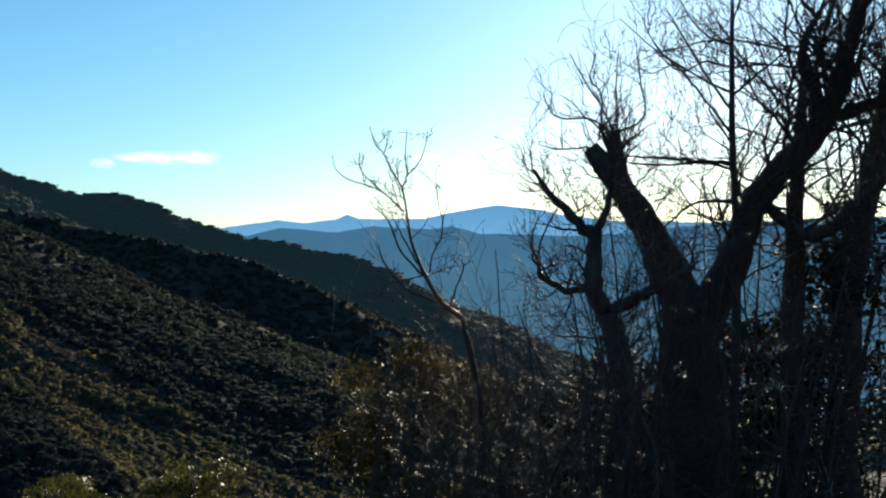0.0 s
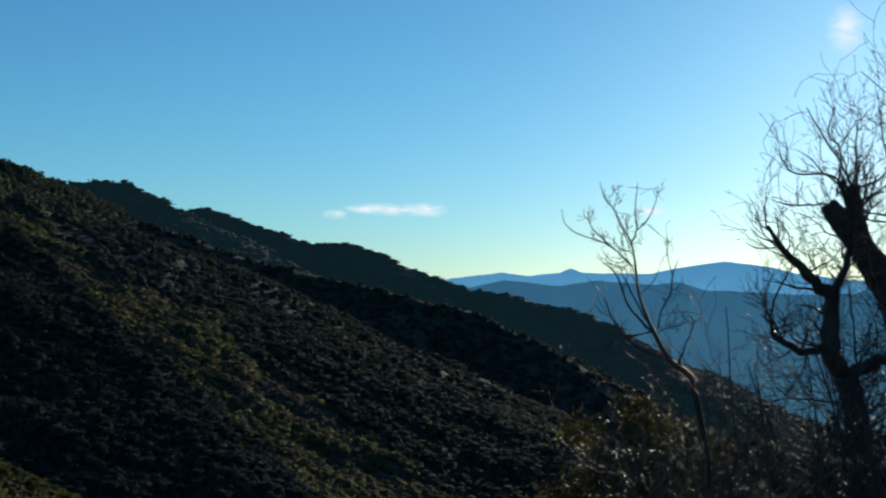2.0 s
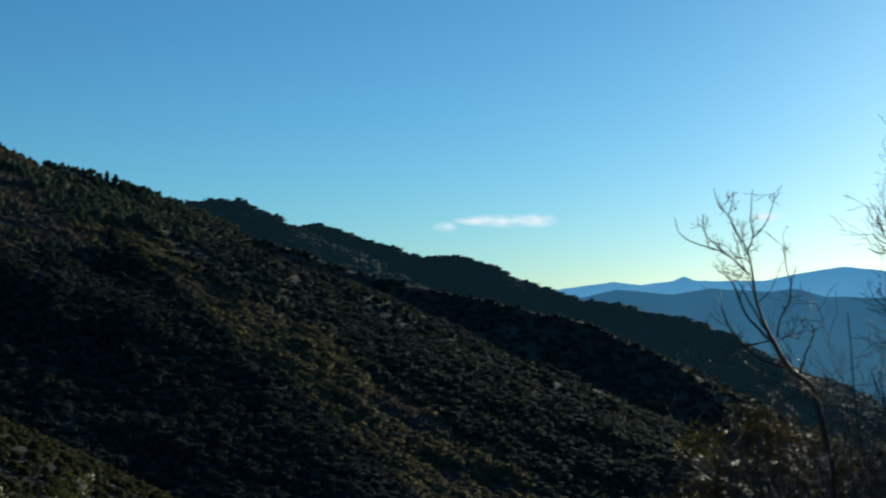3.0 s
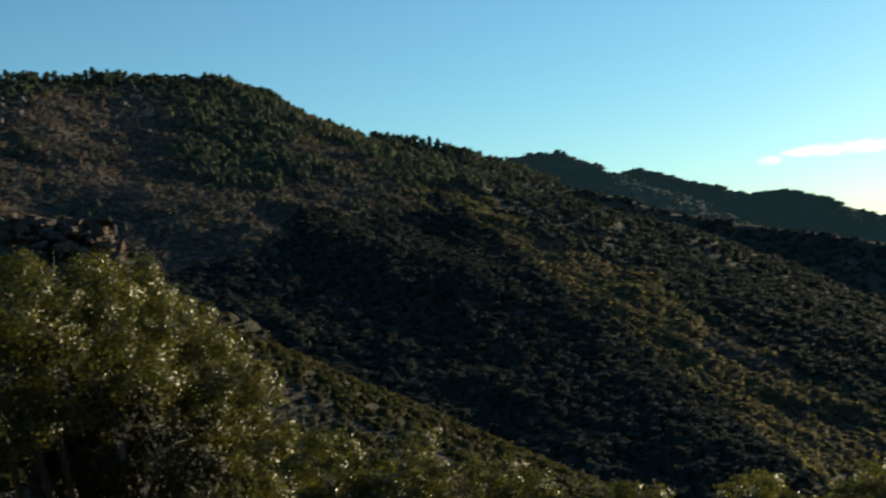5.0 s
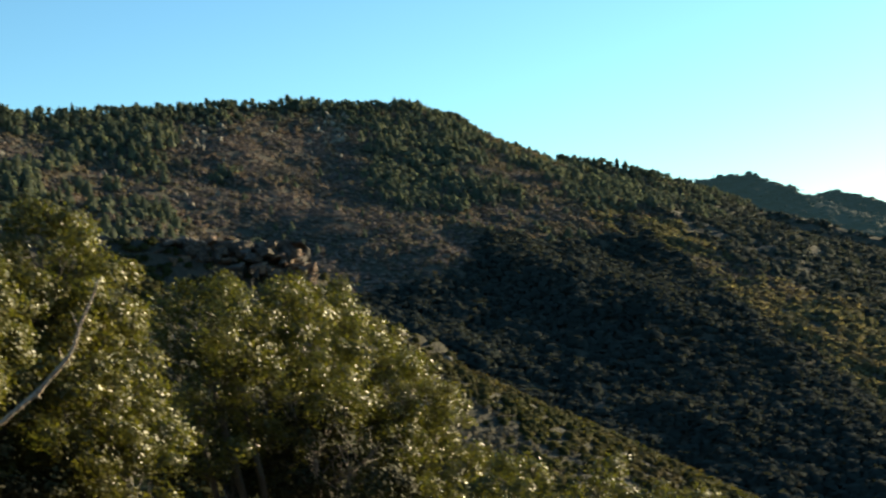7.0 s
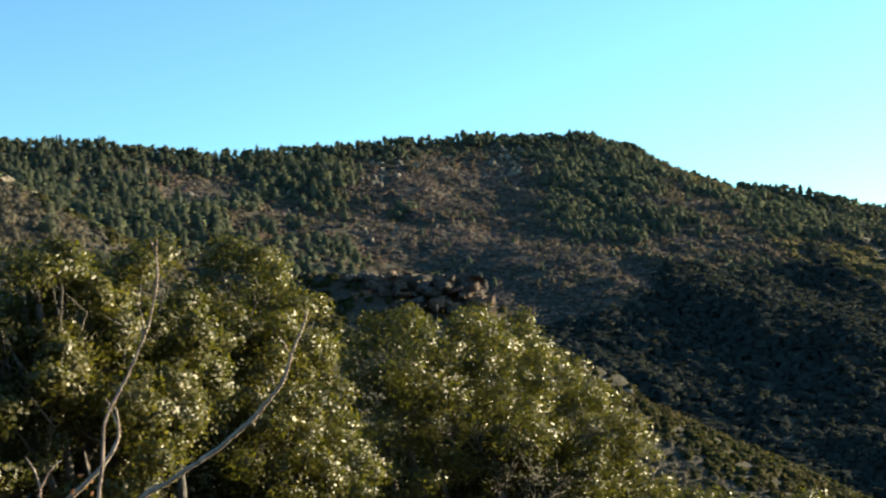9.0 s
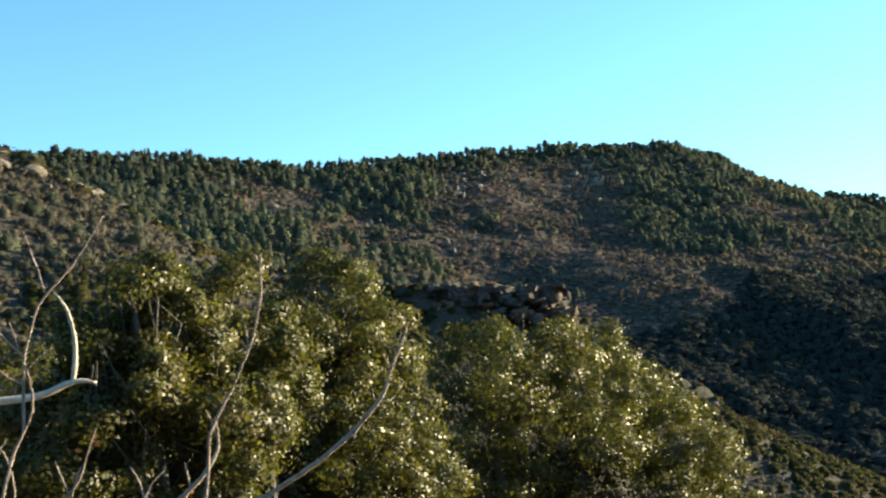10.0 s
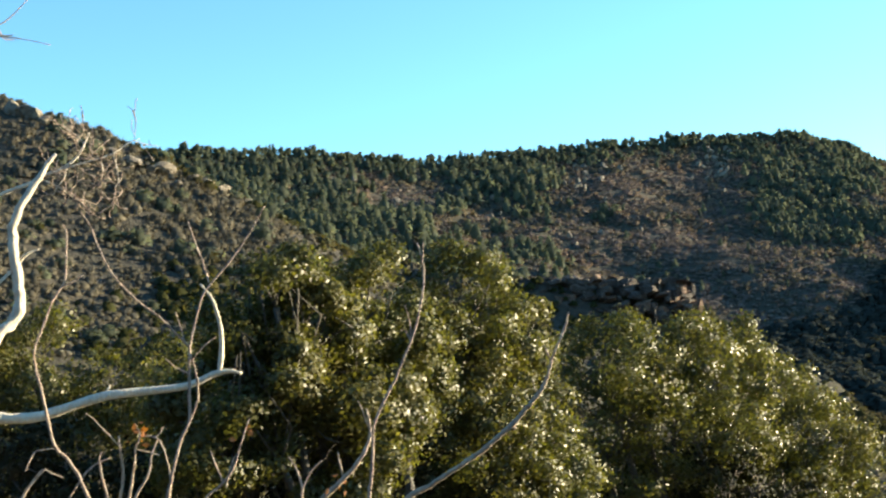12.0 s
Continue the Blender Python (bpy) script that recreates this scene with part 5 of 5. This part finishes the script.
def stem_tree(name, pts, label, seed, twigs, reach, thick, start, boughs=()):
    rnd = random.Random(seed)
    tree = root_at(name, pts[0][0], pts[0][1], label, "tree", "bare coppice stems")
    limb_with_twigs(tree, "stem", grounded(pts, tree), rnd, BARK, TWIG_BARK, 10, twigs, reach, 2, start, thick, 0.08, 0.3, 0.04)
    for bough in boughs:
        limb_with_twigs(tree, "bough", bough, rnd, BARK, TWIG_BARK, 7, 7, 0.5, 2, 0.2, 0.007, 0.3, 0.4)


def leaning_tree():
    rnd = random.Random(8)
    tree = root_at("leaning_tree", 1.25, 7.6, "dark crooked bare chestnut sapling beside the pollard", "tree")
    limb_with_twigs(tree, "trunk", grounded(LEANING["trunk"], tree), rnd, BARK, TWIG_BARK, 12, 26, 0.8, 2, 0.45, 0.01, 0.06, 0.2)
    for key, n, reach in (("left", 22, 0.42), ("up", 18, 0.55), ("right", 14, 0.55), ("low", 16, 0.5)):
        limb_with_twigs(tree, "limb", LEANING[key], rnd, BARK, TWIG_BARK, 10, n, reach, 2, 0.15, 0.01, 0.2, 0.35)


def slender_tree():
    rnd = random.Random(12)
    tree = root_at("slender_tree", 0.35, 7.3, "slender bare young tree with forked twigs", "tree")
    limb_with_twigs(tree, "trunk", grounded(SLENDER["trunk"], tree), rnd, TWIG_BARK, TWIG_BARK, 10, 14, 0.4, 2, 0.2, 0.006, 0.08, 0.25)
    for key in list(SLENDER)[1:]:
        limb_with_twigs(tree, "limb", SLENDER[key], rnd, TWIG_BARK, TWIG_BARK, 6, 3, 0.12, 1, 0.3, 0.003, 0.3, 0.4)


def leaves(c, facing, size, rng, loose=0.6):
    """Folded pointed leaves at the points c, turned roughly the way that facing says."""
    m = len(c)
    nrm = facing + rng.normal(size=(m, 3)) * loose
    nrm /= np.linalg.norm(nrm, axis=1, keepdims=True)
    along = rng.normal(size=(m, 3))
    along -= nrm * (along * nrm).sum(1, keepdims=True)
    along /= np.linalg.norm(along, axis=1, keepdims=True)
    flat = np.cross(nrm, along)
    s = (size * rng.uniform(0.6, 1.25, m))[:, None]
    a, t = c - along * s * 0.5, c + along * s * 0.5
    l, r = c + flat * s * 0.3 + nrm * s * 0.1, c - flat * s * 0.3 + nrm * s * 0.1
    v = np.stack([a, r, t, l], 1).reshape(-1, 3)
    q = np.arange(m)[:, None] * 4
    f = np.concatenate([q + np.array([0, 1, 2]), q + np.array([0, 2, 3])], 1).reshape(-1, 3)
    return v, f, nrm


def leafy_tree(name, lobes, label, category, leaf_mat, seed, count, size, clump=0.19, fill=2.4, group="", bark=OAK_BARK):
    """A broadleaf evergreen: trunk, a limb to each lobe of the crown with its boughs, and leaves in tufts."""
    rnd, rng = random.Random(seed), np.random.default_rng(seed)
    mid = np.mean([l[:3] for l in lobes], axis=0)
    tree = root_at(name, float(mid[0]), float(mid[1]), label, category, group)
    b = tree.location
    low = min(l[2] - l[3] for l in lobes)
    fork = Vector((mid[0], mid[1], b.z + 0.45 * (max(low, b.z + 0.8) - b.z)))
    t = Tubes()
    thick = 0.032 * (max(l[2] for l in lobes) - b.z) ** 0.75
    line = refined([(b.x, b.y, b.z - 0.15, thick * 1.3), (b.x + 0.1, b.y, (b.z + fork.z) / 2, thick), (fork.x, fork.y, fork.z, thick * 0.85)], rnd, 5, 0.15, 0.05)
    t.add([q[0] for q in line], [q[1] for q in line], 12)
    t.mesh("trunk", bark, tree)
    area = sum(l[3] ** 2 for l in lobes)
    spots, ways, shades, rounds = [], [], [], []
    for x, y, z, r in lobes:
        t = Tubes()
        end = Vector((x, y, z))
        half = fork.lerp(end, 0.5) + Vector((rnd.gauss(0, 0.15), rnd.gauss(0, 0.15), 0.1))
        line = refined([(*fork, thick * 0.5), (*half, thick * 0.32), (*end, thick * 0.16)], rnd, 5, 0.2)
        t.add([q[0] for q in line], [q[1] for q in line], 8)
        limb = t.mesh("limb", bark, tree)
        t = Tubes()
        for k in range(18):
            d = Vector((rnd.gauss(0, 1), rnd.gauss(0, 1), rnd.gauss(0.5, 0.8))).normalized()
            tip = end + d * r * rnd.uniform(0.6, 1.08)
            s = line[rnd.randrange(len(line) * 3 // 4, len(line))][0]
            bow = s.lerp(tip, 0.5) + Vector((rnd.gauss(0, 0.09), rnd.gauss(0, 0.09), rnd.gauss(0, 0.09)))
            t.add([s, bow, tip], [0.007, 0.005, 0.002], 4)
        tagged(t.mesh("brushwood", bark, limb, "thin boughs inside the crown"), kind="stuff")
        m = max(6, int(fill * (r / clump) ** 2))
        d = rng.normal(size=(m, 3))
        d /= np.linalg.norm(d, axis=1, keepdims=True)
        heart = np.array([x, y, z]) + d * r * rng.uniform(0.45, 1.0, (m, 1)) ** 0.6
        width = clump * rng.uniform(0.55, 1.35, m)
        share = width ** 2 / (width ** 2).sum() * count * r * r / area
        pick = np.repeat(np.arange(m), np.maximum(4, share.astype(int)))
        e = rng.normal(size=(len(pick), 3)) + d[pick] * 0.5 + np.array([0, 0, 0.35])
        e /= np.linalg.norm(e, axis=1, keepdims=True)
        spots.append(heart[pick] + e * (width[pick] * rng.uniform(0.45, 1.1, len(pick)) * (1 + 0.25 * np.sin(e[:, 0] * 9 + pick)))[:, None] * np.array([1.1, 1.1, 0.85]))
        ways.append(e)
        shades.append(rng.random(m)[pick])
        rounds.append(e + 0.6 * d[pick])
    spots, ways, rounds = np.concatenate(spots), np.concatenate(ways), np.concatenate(rounds)
    v, f, own = leaves(spots, ways, size, rng)
    soft = own + 0.9 * rounds / np.linalg.norm(rounds, axis=1, keepdims=True)
    soft /= np.linalg.norm(soft, axis=1, keepdims=True)
    mesh_of("crown", v, f, leaf_mat, tree, tint=np.repeat(np.concatenate(shades), 4), normals=np.repeat(soft, 4, axis=0))
    return tree


chestnut()
stem_tree("coppice_stem", STEMS["thin"], "straight thin bare stem against the sun", 21, 40, 0.95, 0.01, 0.35, THIN_BOUGHS.values())
stem_tree("coppice_stem", STEMS["right"], "dark bare coppice stem behind the pollard", 22, 46, 1.1, 0.013, 0.3)
stem_tree("coppice_stem", STEMS["far_right"], "thick dark bare coppice stem in the thicket", 23, 60, 1.2, 0.014, 0.3)
leaning_tree()
slender_tree()
leafy_tree("holm_oak", LOBES["oak1"], "olive green holm oak, glossy sunlit leaves", "tree", OAK_LEAF, 31, 112000, 0.028, 0.11, 2.4, "holm oaks below the viewpoint")
leafy_tree("holm_oak", LOBES["oak4"], "dense olive holm oak among its neighbours", "tree", OAK_LEAF, 30, 98000, 0.032, 0.125, 2.4, "holm oaks below the viewpoint")
leafy_tree("holm_oak", LOBES["oak2"], "rounded olive holm oak with pale twigs showing", "tree", OAK_LEAF, 32, 114000, 0.035, 0.145, 2.4, "holm oaks below the viewpoint")
leafy_tree("holm_oak", LOBES["oak0"], "sunlit holm oak behind the dead branches", "tree", OAK_LEAF, 33, 46000, 0.046, 0.2, 2.2, "holm oaks below the viewpoint")
leafy_tree("holm_oak", LOBES["oak3"], "low olive holm oak farther down the slope", "tree", OAK_LEAF, 34, 40000, 0.048, 0.2, 2.2, "holm oaks below the viewpoint")
leafy_tree("oak_bush", LOBES["bushA"], "small green oak top on the slope below", "shrub", OAK_LEAF, 35, 7000, 0.055, 0.22, 2.2, "oak tops on the slope")
leafy_tree("oak_bush", LOBES["bushB"], "small olive oak top on the slope below", "shrub", OAK_LEAF, 36, 7000, 0.055, 0.22, 2.2, "oak tops on the slope")
leafy_tree("oak_bush", LOBES["bush0"], "yellow-green oak tops beside the bare trees", "shrub", OAK_LEAF, 37, 12000, 0.055, 0.22, 2.2, "oak tops on the slope")


def bare_shrub(x, y, top, spread, stems, seed, label):
    """A thicket shrub: many thin forking stems from one stool."""
    rnd = random.Random(seed)
    bush = root_at("bare_shrub", x, y, label, "shrub", "leafless thicket under the bare trees")
    b = bush.location
    for k in range(stems):
        t = Tubes()
        foot = Vector((b.x + rnd.gauss(0, 0.25), b.y + rnd.gauss(0, 0.25), b.z - 0.1))
        head = Vector((x + rnd.gauss(0, spread), y + rnd.gauss(0, spread), top - abs(rnd.gauss(0, 0.45)) * (1.6 if k > 2 else 0.3)))
        arch = k % 3 == 0
        mid = foot.lerp(head, 0.55) + Vector((rnd.gauss(0, 0.2), rnd.gauss(0, 0.2), 0.1))
        r = rnd.uniform(0.009, 0.018)
        if arch:                       # an old stem bowed over by its own weight
            mid = mid + Vector((0, 0, 0.25))
            head = head + Vector((rnd.choice((-1, 1)) * rnd.uniform(0.15, 0.4), rnd.gauss(0, 0.2), -rnd.uniform(0.1, 0.4)))
            r = rnd.uniform(0.014, 0.024)
        line = refined([(*foot, r), (*mid, r * 0.75), (*head, 0.003)], rnd, 6, 0.9)
        t.add([q[0] for q in line], [q[1] for q in line], 6)
        for i in range(8):
            j = rnd.randrange(len(line) // 3, len(line) - 1)
            p, r2 = line[j]
            out = Vector((rnd.gauss(0, 1), rnd.gauss(0, 1), rnd.gauss(0.2, 0.6)))
            sprout(t, p, out, rnd.uniform(0.35, 0.9), min(r2 * 0.7, 0.007), 2, rnd, 0.1, 0.36)
        t.mesh("stem", TWIG_BARK, bush)


for x, y, top, spread, stems, label in (
        (-0.2, 7.9, -0.65, 0.18, 11, "grey leafless shrub with arching twigs"),
        (-0.1, 6.8, -0.7, 0.18, 12, "spreading leafless shrub on the slope"),
        (0.12, 6.9, -0.5, 0.2, 12, "tangled leafless shrub beneath the slender tree"),
        (0.1, 8.0, -0.5, 0.3, 13, "tall leafless shrub behind the slender tree"),
        (0.45, 7.0, -0.55, 0.3, 13, "leafless brambly shrub with glinting twigs"),
        (0.7, 8.2, -0.3, 0.3, 13, "tall leafless shrub between slender and leaning trees"),
        (0.9, 6.7, -0.3, 0.35, 13, "dense leafless shrub beside the leaning tree"),
        (1.35, 7.1, -0.2, 0.35, 14, "leafless shrub in front of the pollard trunk"),
        (1.8, 7.6, -0.05, 0.4, 14, "dark leafless shrub at the foot of the pollard"),
        (2.4, 8.0, 0.1, 0.45, 14, "tall dark leafless shrub in the coppice"),
        (0.95, 8.8, 0.1, 0.3, 7, "high thin leafless shrub behind the leaning tree"),
        (1.45, 8.3, 0.6, 0.3, 7, "high leafless shrub before the sawn limb"),
        (2.05, 8.9, 0.7, 0.35, 8, "high leafless shrub in the fork of the pollard")):
    bare_shrub(x, y, top, spread, stems, int(61 + x * 10 + y), label)
leafy_tree("withered_oak", LOBES["brown"], "brownish young oak keeping withered leaves", "shrub", BROWN_LEAF, 38, 8000, 0.045, 0.16, 1.6)
leafy_tree("undergrowth", LOBES["ivy"], "dark ivy-clad undergrowth between the trunks", "shrub", SHADE_TINT_LEAF, 39, 30000, 0.062, 0.2, 2.0, bark=BARK)


def rooted(pts):
    """The stem carried on downwards the way it leans, until it stands in the ground."""
    (x0, y0, z0, r0), (x1, y1, z1, _) = pts[0], pts[2]
    way = Vector((x0 - x1, y0 - y1, min(z0 - z1, -0.05))).normalized()
    way = (way + Vector((0, 0, -0.35))).normalized()
    p = Vector((x0, y0, z0))
    down = []
    while p.z > height_at(p.x, p.y) - 0.1 and len(down) < 40:
        way = (way + Vector((0, 0, -0.08))).normalized()
        p = p + way * 0.12
        down.append((p.x, p.y, p.z, r0 * (1 + 0.02 * len(down))))
    return down[::-1][::3] + list(pts)


def sapling(name, stem, others, label, seed, bark, category="sapling", twigs=0):
    rnd = random.Random(seed)
    line = rooted(SAPLINGS[stem])
    tree = root_at(name, line[0][0], line[0][1], label, category, "bare twigs close to the viewpoint")
    limb_with_twigs(tree, "stem", line, rnd, bark, bark, 8, 0, wander=0.12, knots=0.06, steps=4)
    for key in others:
        limb_with_twigs(tree, "branch", SAPLINGS[key], rnd, bark, SPROUT_BARK, 6, twigs, 0.12, 1, 0.2, 0.0016, wander=0.15, knots=0.06, steps=4)


sapling("dead_branch", "dead_white", ["dead_up", "dead_spur"], "bleached grey dead branch reaching over the oaks", 41, DEAD_WOOD, "dead branch")
sapling("dead_branch", "white_thick", ["white_fork"], "crooked bone-white dead branch in full sun", 42, DEAD_WOOD, "dead branch")
sapling("dead_branch", "top_a", ["top_b", "top_c", "top_f", "top_g", "top_h", "top_i"], "tan dead bough with tangled fine twigs", 55, DEAD_WOOD, "dead branch", 6)
sapling("dead_branch", "top_d", ["top_e"], "fine bare twig against the sky", 43, SPROUT_BARK, "twig", 2)
sapling("sapling", "b_stem", ["b_left", "b_mid", "b_low", "b_twig", "b_right", "b_loop"], "forked reddish-brown bare sapling", 44, SPROUT_BARK)
sapling("sapling", "a_stem", ["a_tip", "a_side", "a_side_two"], "thin upright brown bare sapling", 45, SPROUT_BARK)
sapling("sapling", "d_stem", ["d_spur", "d_tip", "d_knot"], "long slanting pale bare sapling with a knot", 46, PALE_BARK)
sapling("sapling", "c_stem", ["c_side", "c_twig"], "short snapped pale sapling", 47, PALE_BARK)
sapling("sapling", "e_stem", ["e_side"], "wavy thin dark bare sapling", 48, SPROUT_BARK)
sapling("sapling", "f_stem", ["f_side"], "short pale bare sprout", 49, PALE_BARK)
sapling("sapling", "g_stem", ["g_side", "g_arch", "g_tip"], "hooked sprout holding dead leaves", 50, PALE_BARK)
sapling("sapling", "k_stem", [], "slanting pale sprout beside the hooked one", 56, PALE_BARK)
sapling("sapling", "h_stem", ["h_side", "h_fork"], "small forked sprout with an orange leaf", 51, SPROUT_BARK)
sapling("sapling", "i_stem", ["i_side"], "small forked sprout low down", 52, SPROUT_BARK)
sapling("sapling", "j_stem", ["j_side", "j_high"], "pale broken sprouts at the foot of the branch", 57, PALE_BARK)
sapling("sapling", "l_stem", ["l_side"], "thin crossing bare sprouts", 58, SPROUT_BARK)


def dead_leaves(x, y, z, count, seed):
    """Withered orange leaves that still hang on a sprout."""
    rng = np.random.default_rng(seed)
    spots = np.array([x, y, z]) + rng.normal(size=(count, 3)) * 0.03
    v, f, _ = leaves(spots, rng.normal(size=(count, 3)), 0.026, rng)
    return v, f


for owner, spot, count in (("short snapped pale sapling", (-3.192, 1.496, -0.300), 8), ("hooked sprout holding dead leaves", (-3.730, 1.150, -0.158), 12), ("small forked sprout with an orange leaf", (-3.491, 1.366, -0.162), 5)):
    holder = [o for o in bpy.data.objects if o.get("label") == owner][0]
    v, f = dead_leaves(*spot, count, 71)
    tagged(mesh_of("dead_leaf_tuft", v, f, DEAD_LEAF, holder), "curled orange dead leaves", kind="stuff")
leafy_tree("undergrowth", LOBES["low"], "dark evergreen undergrowth below the dead branch", "shrub", SHADE_TINT_LEAF, 40, 22000, 0.04, 0.18, 2.2, bark=BARK)
# two more masses of darkened leaves, added to fill in pockets of shade
leafy_tree("undergrowth", LOBES["shade"], "dark evergreen undergrowth between the holm oaks", "shrub", SHADE_TINT_LEAF, 53, 16000, 0.04, 0.2, 2.0, bark=BARK)
leafy_tree("undergrowth", LOBES["shade2"], "shaded evergreen undergrowth beneath the rounded oak", "shrub", SHADE_TINT_LEAF, 54, 22000, 0.05, 0.22, 2.0, bark=BARK)
